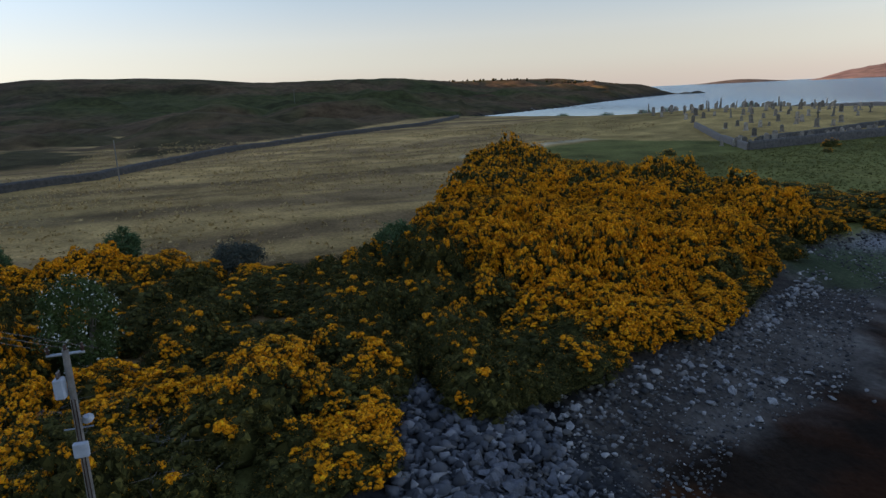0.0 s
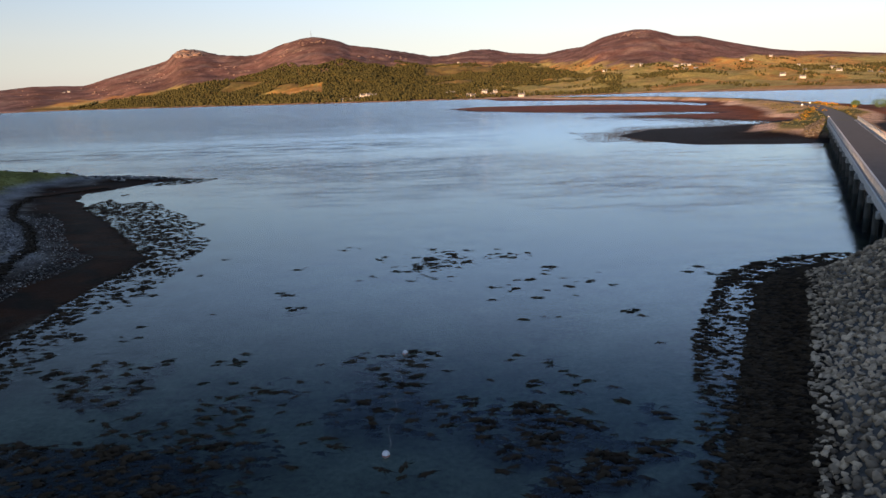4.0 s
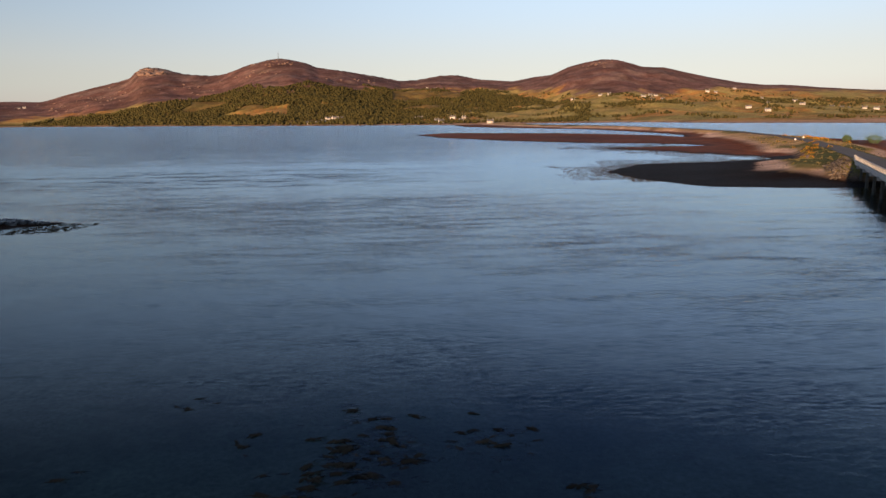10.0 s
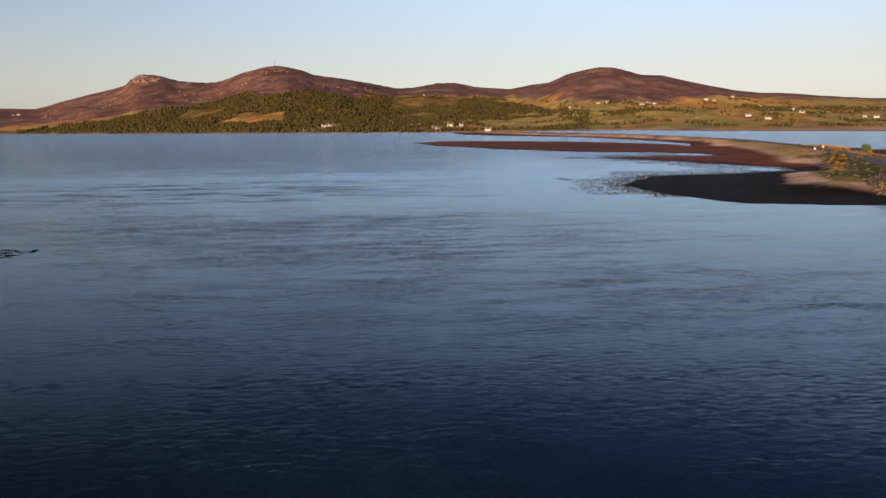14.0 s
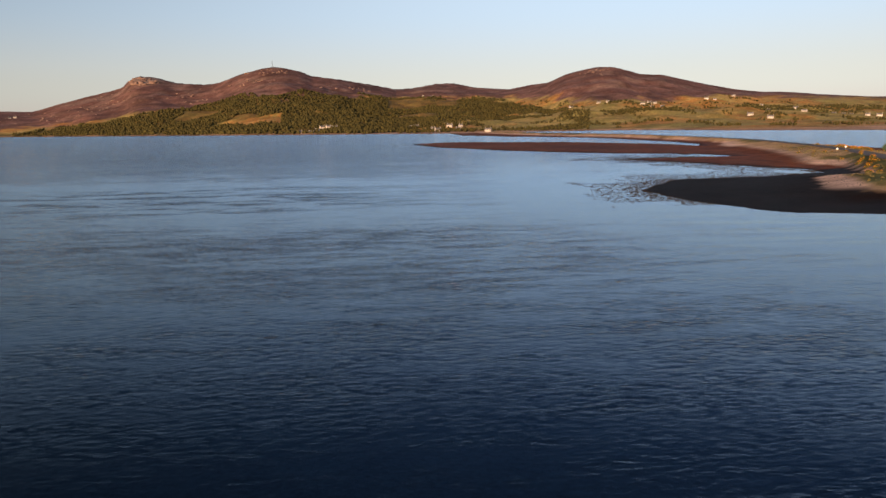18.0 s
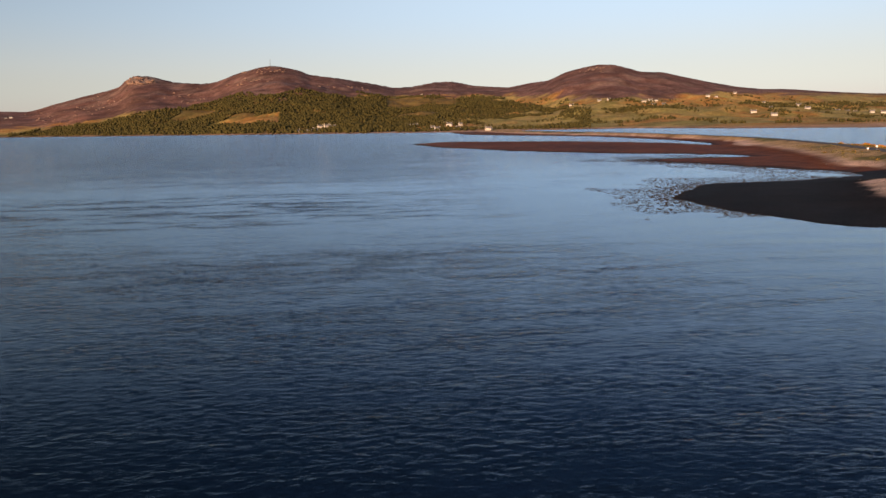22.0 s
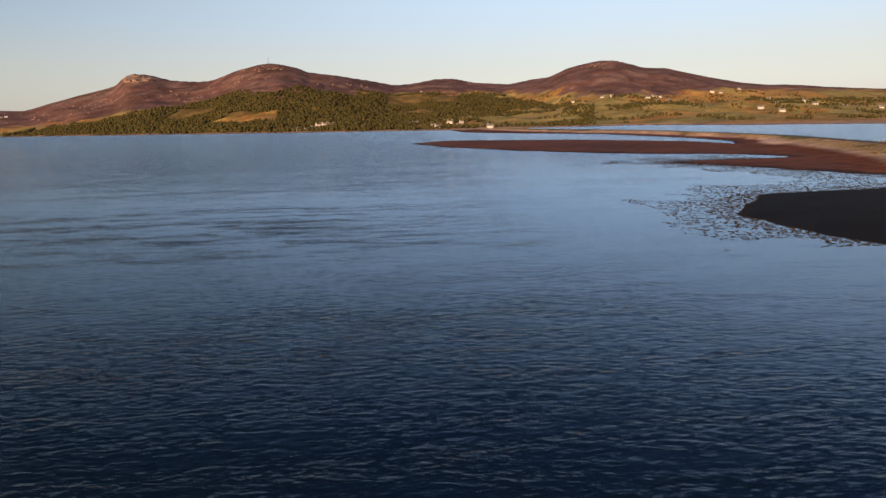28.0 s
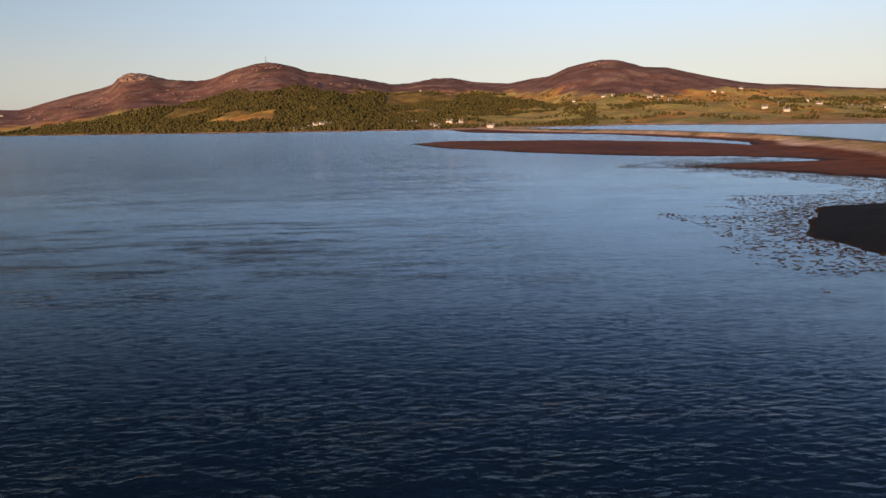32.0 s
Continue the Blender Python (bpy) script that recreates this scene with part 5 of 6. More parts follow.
for k, (x, y) in enumerate(((-262, 138), (-275, 134), (-300, 128), (-330, 118), (-225, 150))):
    leafy_bush("shore_bush", x, y, 3.6, 3.2, 10 + k, "dark wind-cut bush at the edge of the pasture", 0, LEAF)


def dead_gorse(x, y, seed):
    r = random.Random(seed)
    t = thing("dead_gorse", pose(x, y, height(x, y)), "bare grey branches of dead gorse beside the pole", "dead bush", "dead gorse by the pole")
    for k in range(9):
        bm = bmesh.new()
        p, d = Vector((0, 0, 0)), Vector((r.gauss(0, 1), r.gauss(0, 1), r.uniform(.5, 1.3))).normalized()
        for q in range(4):
            e = p + d * r.uniform(.35, .6)
            rod(bm, p, e, .028 - q * .005, .024 - q * .005, 5)
            for _ in range(3):
                s = e + Vector((r.gauss(0, .3), r.gauss(0, .3), r.uniform(-.05, .35)))
                rod(bm, e, s, .012, .005, 4)
            p, d = e, (d + Vector((r.gauss(0, .35), r.gauss(0, .35), r.gauss(0, .2)))).normalized()
        part("branch", bm, BARK, t)


for k, (x, y) in enumerate(((-22.5, -31), (-20.5, -32), (-24, -30), (-22, -27), (-19, -25.4), (-18, -24.4), (-17.3, -29.5), (-16.6, -28.4), (-18.4, -30.6), (-16, -25), (-19.6, -28.8), (-21, -30), (-17.6, -31.6), (-16.2, -30), (-19.2, -32.8), (-15.4, -28.2), (-18.2, -27.4), (-23.5, -33), (-21.8, -34))):
    dead_gorse(x, y, 30 + k)


# ---------------------------------------------------------------- poles and wires
def power_pole(x, y, tall, arm_turn, transformer=False, label="", double=False):
    base = height(x, y)
    t = thing("power_pole", pose(x, y, base), label, "power pole")
    bm = rod(bmesh.new(), (0, 0, -.3), (0, 0, tall), .125, .095, 14)
    part("shaft", bm, TIMBER, t, "silvered wooden shaft")
    c, s = math.cos(arm_turn), math.sin(arm_turn)
    half = .5 if transformer else 1.1
    if transformer or double:
        bm = bmesh.new()
        rod(bm, (-half * c, -half * s, tall - .12), (half * c, half * s, tall - .12), .045, .045, 8)
        arm = part("crossarm", bm, ZINC, t, "galvanised crossarm")
        for k in (-1, 0, 1):
            bm = bmesh.new()
            px, py = k * half * .9 * c, k * half * .9 * s
            rod(bm, (px, py, tall - .08), (px, py, tall + .16), .05, .035, 8)
            rod(bm, (px, py, tall + .02), (px, py, tall + .05), .075, .075, 8)
            part("insulator", bm, CERAMIC, arm, "brown insulator")
    if transformer:
        out = Vector((.12, -.26, 0))
        bm = bmesh.new()
        box(bm, out.x - .16, out.x + .16, out.y - .15, out.y + .15, tall - 1.42, tall - .78, .05)
        tank = part("transformer_tank", bm, GREYPAINT, t, "pale grey transformer tank")
        for k in range(3):
            bm = bmesh.new()
            for q in range(4):
                rod(bm, (out.x - .1 + .1 * k, out.y, tall - .78 + q * .05), (out.x - .1 + .1 * k, out.y, tall - .745 + q * .05), .042, .03, 8)
            part("bushing", bm, CERAMIC, tank)
        bm = bmesh.new()
        bmesh.ops.create_cone(bm, cap_ends=True, segments=16, radius1=.18, radius2=.08, depth=.14, matrix=Matrix.Translation((.26 * c, .26 * s, tall - 2.15)) @ Matrix.Rotation(.6, 4, "Y"))
        part("lamp_head", bm, ZINC, t, "round metal lamp head")
        bm = bmesh.new()
        rod(bm, (-.4 * c, -.4 * s, tall - 2.45), (.4 * c, .4 * s, tall - 2.45), .025, .025, 6)
        part("lower_bar", bm, ZINC, t)
        bm = box(bmesh.new(), -.20, .22, -.30, -.11, tall - 3.28, tall - 2.82, .03)
        bm.transform(Matrix.Rotation(arm_turn, 4, "Z"))
        part("fuse_box", bm, GREYPAINT, t, "pale grey fuse box")
        for k in (-.04, .05):
            bm = rod(bmesh.new(), (k * c - .12 * -s, k * s - .12 * c, 0), (k * c + .12 * s, k * s - .12 * c, tall - 1.5), .018, .018, 5)
            part("cable", bm, CERAMIC, t, "dark service cable")
    return base + tall


top = power_pole(-14.5, -26.2, 10.7 - height(-14.5, -26.2), radians(95), True, "wooden power pole with a transformer and fuse box among gorse")
power_pole(-122, -49.2, 7.0, radians(60), False, "slim wooden power pole at the edge of the hayfield")
power_pole(-541, -14.5, 9.7, radians(85), False, "far wooden power pole with a crossarm on the hill", double=True)


def wire(a, b, sag):
    cu = bpy.data.curves.new("power_line", "CURVE")
    cu.dimensions, cu.bevel_depth = "3D", .007
    sp = cu.splines.new("POLY")
    sp.points.add(20)
    for k, p in enumerate(sp.points):
        t = k / 20
        v = Vector(a).lerp(Vector(b), t)
        p.co = (v.x, v.y, v.z - 4 * sag * t * (1 - t), 1)
    cu.materials.append(CERAMIC)
    tagged(new("power_line", cu), "thin dark overhead power line leading inland", "power line", "power lines")


for k in (-1, 0, 1):
    wire((-14.5 + k * .35, -26.2 + k * 1.0, 10.75), (-60 + k * .35, -75 + k, 11.0), 1.0)


# ---------------------------------------------------------------- graveyard
def wall_run(name, line, tall, thick, mat, label):
    """A free-standing wall that follows the ground, with an uneven coping."""
    r = random.Random(len(line) * 7 + int(tall * 10))
    bm, prev = bmesh.new(), None
    pts = [Vector(p) for p in line]
    dense = []
    for a, b in zip(pts, pts[1:]):
        n = max(1, int((b - a).length / 2.0))
        dense += [a.lerp(b, k / n) for k in range(n)]
    dense.append(pts[-1])
    z = heights([(p.x, p.y) for p in dense])
    for k, p in enumerate(dense):
        d = (dense[min(k + 1, len(dense) - 1)] - dense[max(k - 1, 0)]).normalized()
        side = Vector((d.y, -d.x))
        top = tall + r.uniform(-.07, .07)
        row = [bm.verts.new((p.x + side.x * o, p.y + side.y * o, z[k] + h)) for o, h in ((-thick * .6, -.5), (-thick / 2, top * .8), (-thick * .3, top), (thick * .3, top), (thick / 2, top * .8), (thick * .6, -.5))]
        if prev:
            for q in range(5):
                bm.faces.new((prev[q], prev[q + 1], row[q + 1], row[q]))
        else:
            bm.faces.new(row)
        prev = row
    bm.faces.new(prev[::-1])
    bmesh.ops.recalc_face_normals(bm, faces=bm.faces)
    return tagged(part(name, bm, mat), label, "wall", kind="structure")


YARD_FRONT = [(-97.3, 56.5), (-97.5, 70), (-98.5, 84), (-104, 104), (-112, 124), (-119.5, 143.5)]
YARD_INNER = [(-107, 66), (-109, 84), (-114, 104), (-122, 125), (-128, 140)]
wall_run("wall_graveyard_front", YARD_FRONT, 1.5, .7, WALLSTONE, "dark dry-stone wall round the graveyard")
wall_run("wall_graveyard_inner", YARD_INNER, 1.0, .6, WALLSTONE, "older dark stone wall between two parts of the graveyard")
wall_run("wall_graveyard_end", [(-97.3, 56.5), (-112, 61), (-136, 70.8)], 1.2, .6, LIMEWALL, "pale mortared wall along the graveyard track")
wall_run("wall_graveyard_back", [(-119.5, 143.5), (-150, 150), (-200, 148)], 1.2, .6, LIMEWALL, "pale wall along the graveyard's seaward side")
wall_run("wall_field", [(-98, -92), (-115.8, -66), (-127, -54), (-157.6, -46), (-189, -31), (-224, -7), (-288, 42), (-345, 66)], 1.4, 1.5, DYKE, "long dark stone dyke between hayfield and hill")


def stone_profile(kind, w, h, d):
    bm = bmesh.new()
    if kind == "tablet":
        pts = [(-w / 2, 0), (-w / 2, h * .8)] + [(-w / 2 * math.cos(a), h * .8 + math.sin(a) * h * .2) for a in np.linspace(.3, 2.84, 6)] + [(w / 2, h * .8), (w / 2, 0)]
    elif kind == "cross":
        a, t = w * .17, h * .62
        pts = [(-a, 0), (-a, t), (-w / 2, t), (-w / 2, t + a * 2), (-a, t + a * 2), (-a, h), (a, h), (a, t + a * 2), (w / 2, t + a * 2), (w / 2, t), (a, t), (a, 0)]
    elif kind == "peaked":
        pts = [(-w / 2, 0), (-w / 2, h * .82), (0, h), (w / 2, h * .82), (w / 2, 0)]
    else:                                            # obelisk
        r = bmesh.ops.create_cone(bm, cap_ends=True, segments=4, radius1=w * .5, radius2=w * .3, depth=h * .88, matrix=Matrix.Translation((0, 0, h * .44)) @ Matrix.Rotation(radians(45), 4, "Z"))
        bmesh.ops.create_cone(bm, cap_ends=True, segments=4, radius1=w * .3, radius2=.01, depth=h * .12, matrix=Matrix.Translation((0, 0, h * .94)) @ Matrix.Rotation(radians(45), 4, "Z"))
        return bm
    f = bm.faces.new([bm.verts.new((x, -d / 2, z)) for x, z in pts])
    g = bmesh.ops.extrude_face_region(bm, geom=[f])
    bmesh.ops.translate(bm, verts=[v for v in g["geom"] if isinstance(v, bmesh.types.BMVert)], vec=(0, d, 0))
    bmesh.ops.recalc_face_normals(bm, faces=bm.faces)
    return bm


def build_graves():
    r = random.Random(14)
    kinds = [("tablet", .8, 1.25, .16, "grey round-topped gravestone standing in short grass"), ("tablet", .65, .95, .15, "small pale gravestone standing in short grass"),
             ("peaked", .75, 1.35, .18, "peaked pale gravestone standing in short grass"), ("cross", .9, 2.0, .2, "tall stone cross on a stepped base"), ("obelisk", .6, 2.6, .6, "tall stone obelisk on a square plinth"),
             ("tablet", .85, 1.6, .18, "tall dark gravestone standing in short grass")]
    made = {}
    spots = []
    for k in range(62):                              # newer rows between the two walls
        t = min(max((k + r.uniform(-.3, .3)) / 62, 0), .9)
        i = min(int(t * 5), 4)
        a = Vector(YARD_FRONT[i]).lerp(Vector(YARD_FRONT[i + 1]), t * 5 - i)
        spots.append((a.x - r.choice((2.2, 4.6, 7.0)) - r.uniform(0, .8), a.y + r.uniform(-.6, .6), r.choice((0, 1, 2, 0, 5))))
        if k % 3 == 0:
            spots.append((a.x - 5.5, a.y + 1.2, r.choice((0, 1, 2, 5))))
    for row in range(12):
        for k in range(14):
            x, y = -114 - row * 7.4 + k * -1.3 + r.uniform(-1.6, 1.6), 70 + k * 5.3 + row * 1.6 + r.uniform(-1.8, 1.8)
            if y < 146 and r.random() < .82 and x < -110 - (y - 60) * .2:
                spots.append((x, y, r.choice((0, 0, 1, 2, 3, 4, 5, 5))))
    z = heights([s[:2] for s in spots])
    for (x, y, k), zz in zip(spots, z):
        kind, w, h, d, label = kinds[k]
        if k not in made:
            bm = stone_profile(kind, w, h, d)
            me = bpy.data.meshes.new("headstone")
            bm.to_mesh(me)
            bm.free()
            me.materials.append(GRAVE)
            pl = box(bmesh.new(), -w * .65, w * .65, -max(d, .3) * .8, max(d, .3) * .8, -.3, .18, .02)
            pm = bpy.data.meshes.new("plinth")
            pl.to_mesh(pm)
            pl.free()
            pm.materials.append(GRAVE)
            made[k] = me, pm
        s = r.uniform(.8, 1.2)
        t = thing("gravestone", pose(x, y, zz, r.gauss(0, 2.5), r.gauss(0, 2), 74 + r.gauss(0, 5)), label, "gravestone", "gravestones")
        t.scale = (s, s, s)
        st = part("headstone", made[k][0], GRAVE, t)
        st.location = (0, 0, .176)
        part("plinth", made[k][1], GRAVE, t)


build_graves()


# ---------------------------------------------------------------- the far shore
def on_far(b, rise):
    """A place on the far hillside by bearing and rise above the eye."""
    rs, rr = np.interp(b, FAR[:, 0], FAR[:, 1]), np.interp(b, FAR[:, 0], FAR[:, 2])
    e, e0 = np.interp(b, RIDGE_B, RIDGE_E), math.degrees(math.atan((0.6 - 17.8) / rs))
    u = min(max((rise - e0) / (e - e0), .02), 1)
    r = rs + u * (rr - rs)
    return 4 + r * math.sin(radians(b)), 82 + r * math.cos(radians(b))


def house_meshes(w, d, h, storeys):
    out = []
    bm = box(bmesh.new(), -w / 2, w / 2, -d / 2, d / 2, -1.2, h)
    g = [bm.verts.new((x, y, z)) for x in (-w / 2, w / 2) for y, z in ((-d / 2 + .01, h), (d / 2 - .01, h), (0, h + d * .42))]
    bm.faces.new(g[:3])
    bm.faces.new(g[3:])
    out.append(("wall", bm, WHITE))
    bm = bmesh.new()
    o, t = .35, .18
    for s in (-1, 1):
        v = [bm.verts.new(p) for p in ((-w / 2 - o, s * (d / 2 + o), h - o * .84), (w / 2 + o, s * (d / 2 + o), h - o * .84), (w / 2 + o, 0, h + d * .42 + .05), (-w / 2 - o, 0, h + d * .42 + .05))]
        f = bm.faces.new(v)
        q = bmesh.ops.extrude_face_region(bm, geom=[f])
        bmesh.ops.translate(bm, verts=[a for a in q["geom"] if isinstance(a, bmesh.types.BMVert)], vec=(0, 0, t))
    bmesh.ops.recalc_face_normals(bm, faces=bm.faces)
    out.append(("roof", bm, SLATE))
    for s in (-1, 1):
        out.append(("chimney", box(bmesh.new(), s * (w / 2 - .5) - .45, s * (w / 2 - .5) + .45, -.4, .4, h + d * .42 - .5, h + d * .42 + 1.2, .05), WHITE))
    for k in range(3):
        x = (k - 1) * w * .31
        for q in range(storeys):
            if k == 1 and q == 0:
                out.append(("door", box(bmesh.new(), -.5, .5, -d / 2 - .04, -d / 2 + .02, 0, 2.05), TIMBER))
            else:
                out.append(("window", box(bmesh.new(), x - .6, x + .6, -d / 2 - .05, -d / 2 + .02, .9 + q * 2.6, 2.2 + q * 2.6), GLASS))
    res = []
    for n, bm, mat in out:
        me = bpy.data.meshes.new(n)
        bm.to_mesh(me)
        bm.free()
        me.materials.append(mat)
        res.append((n, me))
    return res


HOUSES = [(-30.0, .88), (-29.7, .87), (-10.1, -.50), (-9.7, -.56), (-8.8, -.53), (-8.3, -.41), (-7.9, -.28), (-7.4, -.25), (-6.9, -.26), (-.8, -.30), (-.2, -.22), (1.2, -.48),
          (1.6, -.53), (2.6, -.37), (3.3, -.43), (3.5, -.34), (5.8, -.76), (.4, 2.09), (1.1, 2.04), (12.5, 1.41), (14.7, 1.48), (15.4, 1.42), (17.7, 1.44), (18.6, 1.50), (19.0, 1.49),
          (18.1, 1.0), (18.8, .98), (19.6, .95), (22.8, 1.46), (23.4, 1.40), (24.7, 1.48), (26.7, .92), (25.6, .70), (27.2, .66), (27.5, .40), (27.9, .51), (26.0, -.02), (27.4, -.13),
          (29.0, .52), (29.6, .14), (31.5, .17), (32.1, .20), (32.6, .23), (33.6, .24), (33.6, -.07), (34.3, -.01)]


def build_houses():
    r = random.Random(8)
    kinds = [house_meshes(8, 5.0, 3.9, 2), house_meshes(10, 5.2, 2.5, 1), house_meshes(12, 6.0, 4.2, 2)]
    for b, e in HOUSES:
        x, y = on_far(b, e)
        k = r.choice((0, 1, 1, 2))
        h = thing("house", pose(x, y, height(x, y) + .3, 0, 0, r.choice((-25, 0, 15, 30)) - b), "white harled cottage with a slate roof" if k < 2 else "large white house with a slate roof", "house", "houses on the far shore")
        h["label"] += " among trees" if -12 < b < 6 else " among green crofts"
        for n, me in kinds[k]:
            part(n, me, None, h)


build_houses()


def build_woods():
    r = np.random.RandomState(4)
    shapes = []
    for k in range(8):
        v, f = rock_shape(300 + k, 1.2, 11)
        shapes.append((v + (0, 0, .55), f))
    sv, sf = zip(*shapes)
    n = 110000
    b, u = r.uniform(-30, 35, n), r.random_sample(n) ** .8
    rs, rr = np.interp(b, FAR[:, 0], FAR[:, 1]), np.interp(b, FAR[:, 0], FAR[:, 2])
    rad = rs + 12 + u * (rr - rs) * .75
    x, y = 4 + rad * np.sin(np.radians(b)), 82 + rad * np.cos(np.radians(b))
    hf, bb, rr2, rise = far_hills(x, y)
    top, low = np.interp(bb, WOOD_B, WOOD_TOP), np.interp(bb, WOOD_B, WOOD_LOW)
    edge = (fbm(x, y, 110, 4, 71) - .5) * .7
    wood = (rise < top + edge) & (rise > low + edge * .5) & (fbm(x, y, 240, 3, 72) > .36)
    field = wood_field(bb, rise)
    croft = (bb > -2.5) & (bb < 3.2) & (np.abs(rise - 1.55) < .28)
    wood &= ~field & ~croft
    hedge = fbm(x, y, 130, 3, 73)
    clump = fbm(x, y, 55, 3, 74)
    scatter = (bb > 1) & (rise > -.75) & (rise < 1.7) & (clump > .66) & (r.random_sample(n) < .6)
    scatter |= (bb > -2) & (bb < 14) & (rise < .35) & (rise > -.72) & (hedge > .52)
    scatter |= (np.hypot((bb - 18) / 3.2, (rise - .42) / .16) < 1) | (np.hypot((bb - 26.5) / 2.6, (rise - .75) / .25) < 1) & (r.random_sample(n) < .6) | (np.hypot((bb - 31.5) / 4, (rise - .62) / .25) < 1) & (r.random_sample(n) < .5)
    keep = (wood & (r.random_sample(n) < .62)) | (scatter & (r.random_sample(n) < .45)) | ((bb < -8) & (rise < -.05) & (r.random_sample(n) < .2))
    z = ground(x, y)
    places = []
    for k in np.nonzero(keep)[0][:27000]:
        s = r.uniform(2.5, 4.8) * (1 if wood[k] else .72)
        places.append((r.randint(8), place_matrix(x[k], y[k], z[k] + s * .15, s, r.uniform(0, 6.28), squash=r.uniform(.8, 1.25))))
    # the thin row of trees on the western ridge
    for k in range(40):
        b, d = radians(r.uniform(-77, -64)), 1080
        px, py = 6 + d * math.sin(b), -19 + d * math.cos(b)
        s = r.uniform(1.4, 2.6)
        zz = height(px, py)
        if zz > 1:
            places.append((r.randint(8), place_matrix(px, py, zz, s, r.uniform(0, 6.28))))
    tagged(new("far_woods", joined("far_woods", sv, sf, places, TREES)), "dark mixed woods and hedgerow trees on the far hillside", "woodland", kind="stuff")


build_woods()


def build_mast():
    b, e = -11.55, 4.66
    x, y = on_far(b, e)
    z = height(x, y) - 1
    t = thing("radio_mast", pose(x, y, z), "slim steel radio mast on the hilltop", "mast")
    tall = 28
    for sx, sy in ((-1, -1), (1, -1), (0, 1.2)):
        part("leg", rod(bmesh.new(), (sx * 1.0, sy * 1.0, 0), (sx * .35, sy * .35, tall), .36, .28, 6), DARKGREY, t)
    for k in range(9):
        w = 1.0 - .65 * k / 9
        bm = bmesh.new()
        p = [Vector((sx * w, sy * w, k * tall / 9)) for sx, sy in ((-1, -1), (1, -1), (0, 1.2))]
        q = [Vector((sx * (w - .07), sy * (w - .07), (k + 1) * tall / 9)) for sx, sy in ((-1, -1), (1, -1), (0, 1.2))]
        for a in range(3):
            rod(bm, p[a], q[(a + 1) % 3], .09, .09, 4)
        part("brace", bm, DARKGREY, t)
    part("antenna", rod(bmesh.new(), (0, 0, tall - .2), (0, 0, tall + 4), .12, .06, 6), DARKGREY, t)


build_mast()


def build_outcrops():
    """Bare rock breaking through the heather of the far hills."""
    r = random.Random(66)
    spots = []
    for _ in range(34):
        spots.append((r.uniform(-22.1, -20.2), r.uniform(3.3, 3.85), r.uniform(9, 20)))
    for b, e, w, h, n in ((-12.3, 4.25, .9, .13, 26), (-11.0, 4.28, .5, .08, 14), (-13.6, 3.6, 2.2, .25, 30), (-17.5, 2.6, 3.0, .5, 46), (-25, 1.7, 2.6, .5, 60), (-28, 1.0, 3, .5, 50), (-23.5, 2.4, 1.2, .3, 26),
                          (14.2, 3.85, .9, .25, 22), (-35, .6, 5, .5, 50), (-44, .35, 4, .35, 30), (-5, 2.9, 4, .35, 22)):
        for _ in range(n):
            spots.append((r.gauss(b, w * .6), r.gauss(e, h * .7), r.choice((2.5, 3.5, 5, 7)) * r.uniform(.8, 1.4)))
    places = []
    for b, e, s in spots:
        if e > np.interp(b, RIDGE_B, RIDGE_E) - .08 or e < -.3:
            continue
        x, y = on_far(b, e)
        places.append((r.randrange(10), place_matrix(x, y, height(x, y) - s * .12, s * 1.25, r.uniform(0, 6.28), r.uniform(0, .3), r.uniform(0, 6.28), squash=r.uniform(.5, .8))))
    tagged(new("hill_outcrops", joined("hill_outcrops", ROCKS_V, ROCKS_F, places, MOORROCK)), "pale rock outcrops among the heather of the far hills", "rocks", kind="stuff")


build_outcrops()


def road_sign(x, y, turn):
    z = height(x, y)
    t = thing("road_sign", pose(x, y, z, 0, 0, turn), "small white road sign on a post beside the spit road", "road sign", "road signs on the spit")
    part("post", rod(bmesh.new(), (0, .03, -.3), (0, .03, 1.9), .04, .04, 8), ZINC, t)
    part("plate", box(bmesh.new(), -.32, .32, -.03, .0, 1.25, 1.8, .01), CARPAINT, t, "white sign plate")


for x, y in ((177, 352), (181.5, 353.5)):
    road_sign(x, y, -28)


# ---------------------------------------------------------------- rough grass
STRAW = island_surface("dry_grass_tufts", (.36, .25, .10), (.62, .44, .20), .9, gloss=.1)
MARRAM = island_surface("marram_tufts", (.09, .075, .028), (.16, .13, .05), .9, gloss=.1)
SEDGE = island_surface("green_grass_tufts", (.115, .112, .035), (.20, .18, .055), .9, gloss=.1)


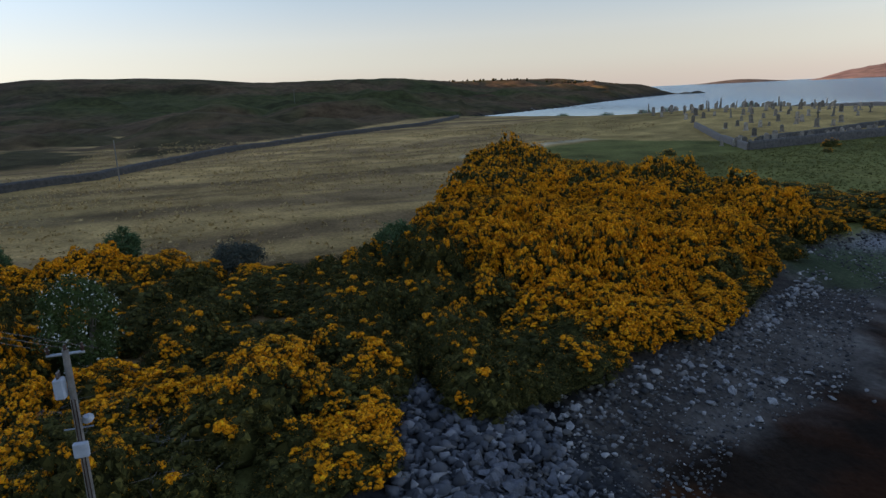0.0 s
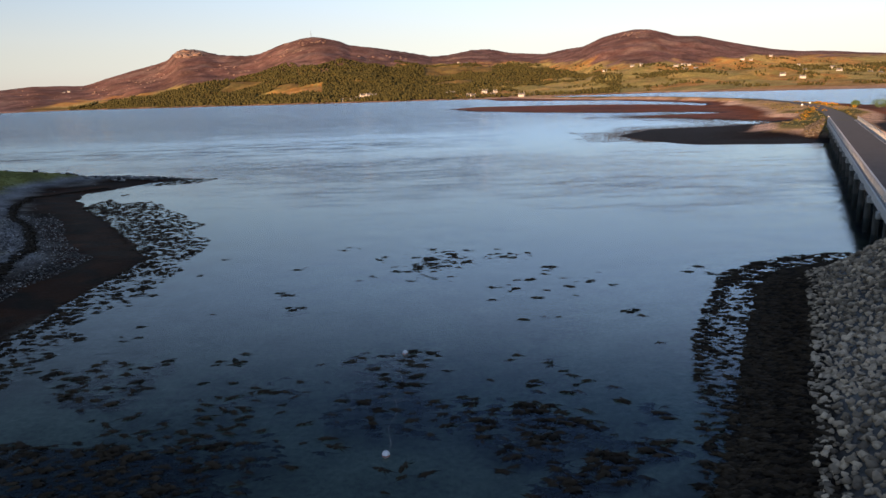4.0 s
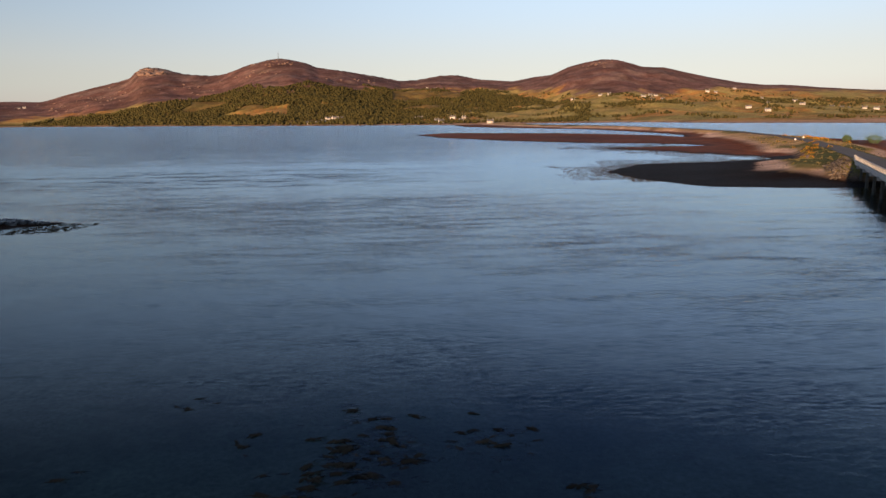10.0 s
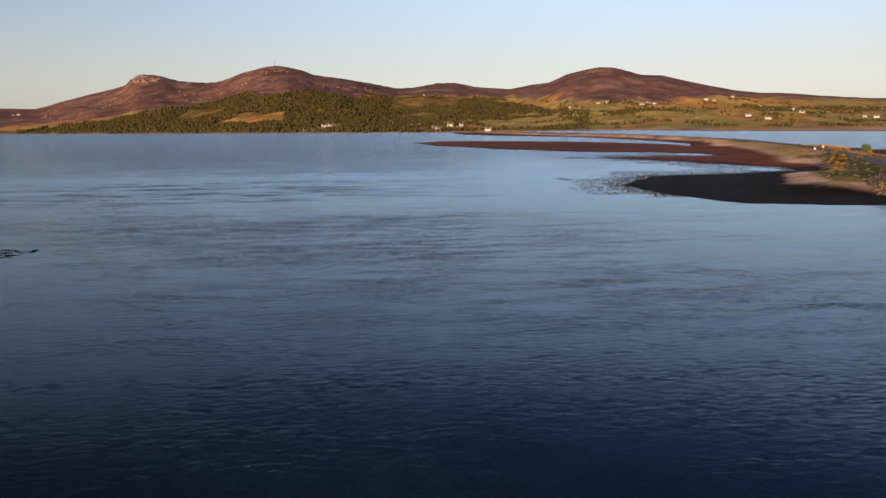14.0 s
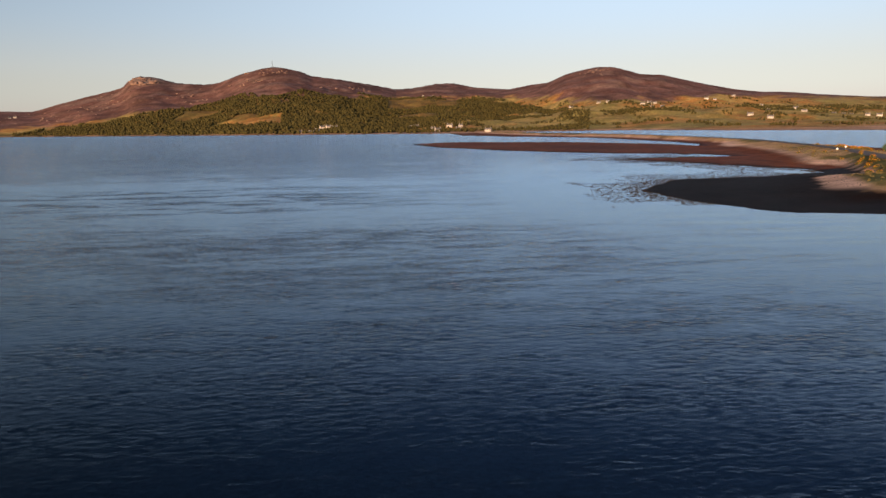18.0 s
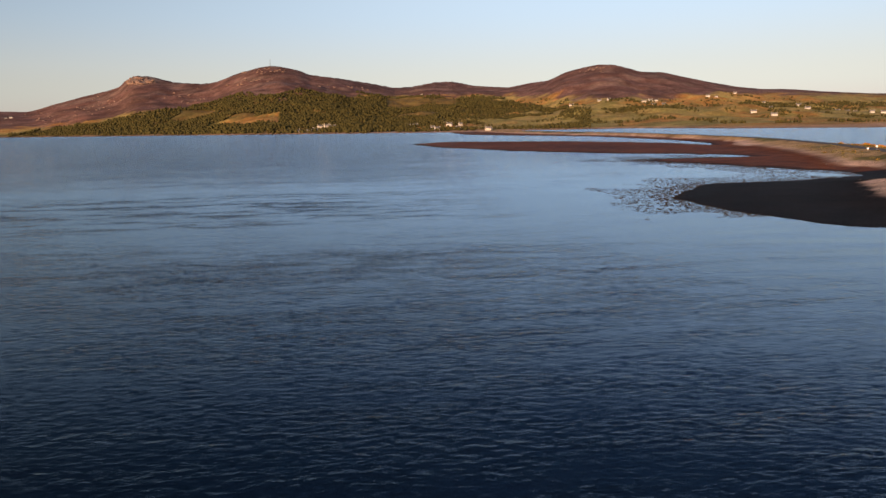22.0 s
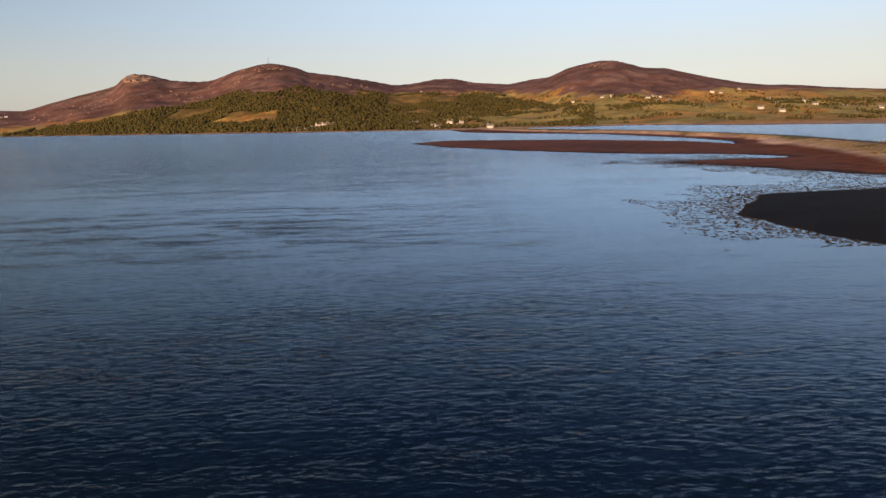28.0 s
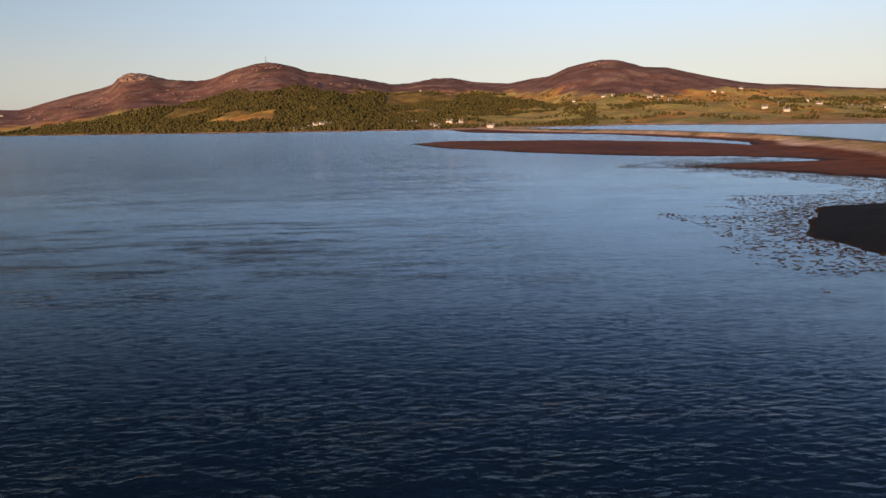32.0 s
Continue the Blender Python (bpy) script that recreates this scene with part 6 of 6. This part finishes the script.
def build_grass():
    g = np.random.RandomState(12)

    def tufts(x, y, tall, wide):
        z = ground(x, y)
        out = []
        for k in range(4):
            lean = g.normal(size=(len(x), 2)) * (tall * .5)[:, None]
            base = np.stack([x + g.normal(size=len(x)) * wide, y + g.normal(size=len(x)) * wide, z - .03], 1)
            side = g.normal(size=(len(x), 2)) * wide[:, None] * .6 if hasattr(wide, "__len__") else g.normal(size=(len(x), 2)) * wide * .6
            a = base + np.concatenate([side, np.zeros((len(x), 1))], 1)
            b = base - np.concatenate([side, np.zeros((len(x), 1))], 1)
            tip = base + np.concatenate([lean, tall[:, None]], 1)
            out.append(np.stack([a, b, tip], 1))
        return np.concatenate(out)

    n = 60000
    x, y = g.uniform(-230, -40, n), g.uniform(-75, 70, n)
    dw = shore_distance(x, y, WEST_SHORE)
    gorse = shore_distance(x, y, GORSE_AREA)
    streak = fbm(x * .35 + y * .2, y * 1.3 - x * .25, 9, 4, 47)
    near = 1 / (1 + np.hypot(x + 20, y) / 45)
    edge = np.interp(y, [0, 14, 31, 50, 67, 80, 140], [-80, -122, -127, -134, -140, -148, -190])
    keep = (dw > 26) & (gorse < -.5) & ((x < edge - 6) | (y < 8)) & (streak + g.uniform(-.15, .15, n) > .42) & (g.random_sample(n) < near * 1.1)
    x, y = x[keep], y[keep]
    tri = tufts(x, y, g.uniform(.12, .34, len(x)), .16)
    tagged(new("dry_grass", tri_mesh("dry_grass", tri, STRAW)), "pale dry tussocks of the rough hayfield", "grass", kind="stuff")
    n = 30000
    x, y = g.uniform(-130, -44, n), g.uniform(20, 160, n)
    dw, gorse, z = shore_distance(x, y, WEST_SHORE), shore_distance(x, y, GORSE_AREA), ground(x, y)
    edge = np.interp(y, [0, 14, 31, 50, 67, 80, 140], [-80, -122, -127, -134, -140, -148, -190])
    keep = (z > 2.3) & (gorse < -.3) & (x > edge + 2) & (x > -97 - (y - 56) * .23)
    x, y = x[keep], y[keep]
    tri = tufts(x, y, g.uniform(.08, .22, len(x)), .14)
    tagged(new("pasture_grass", tri_mesh("pasture_grass", tri, SEDGE)), "short green tussocks on the pasture by the shore", "grass", kind="stuff")
    n = 9000
    x, y = g.uniform(110, 260, n), g.uniform(205, 430, n)
    z = ground(x, y)
    dr, _ = line_distance(x, y, SPIT_ROAD)
    keep = (z > 2.0) & (dr > 4.2)
    x, y = x[keep], y[keep]
    x, y = x[::2], y[::2]
    tri = tufts(x, y, g.uniform(.2, .4, len(x)), .3)
    tagged(new("marram_grass", tri_mesh("marram_grass", tri, MARRAM)), "tawny marram grass on the spit", "grass", kind="stuff")


build_grass()


def boat(x, y, turn):
    t = thing("boat", pose(x, y, 0, 0, 0, turn), "small white motor boat moored in the inlet", "boat")
    bm = bmesh.new()
    ring = []
    for z, w in ((-.25, .75), (.75, 1.0)):
        ring.append([bm.verts.new((px, py * w, z + max(0, px - 1.5) * .12 * (z > 0))) for px, py in ((-2.8, -.95), (0, -1.1), (1.8, -.8), (3.1, 0), (1.8, .8), (0, 1.1), (-2.8, .95))])
    for k in range(7):
        bm.faces.new((ring[0][k], ring[0][(k + 1) % 7], ring[1][(k + 1) % 7], ring[1][k]))
    bm.faces.new(ring[0][::-1])
    bm.faces.new(ring[1])
    bmesh.ops.recalc_face_normals(bm, faces=bm.faces)
    part("hull", bm, CARPAINT, t)
    part("cabin", box(bmesh.new(), -.6, 1.2, -.7, .7, .74, 1.9, .12), WHITE, t)
    part("window", box(bmesh.new(), -.4, 1.23, -.72, .72, 1.3, 1.65), GLASS, t, "dark cabin window")


boat(-568, 186, 40)
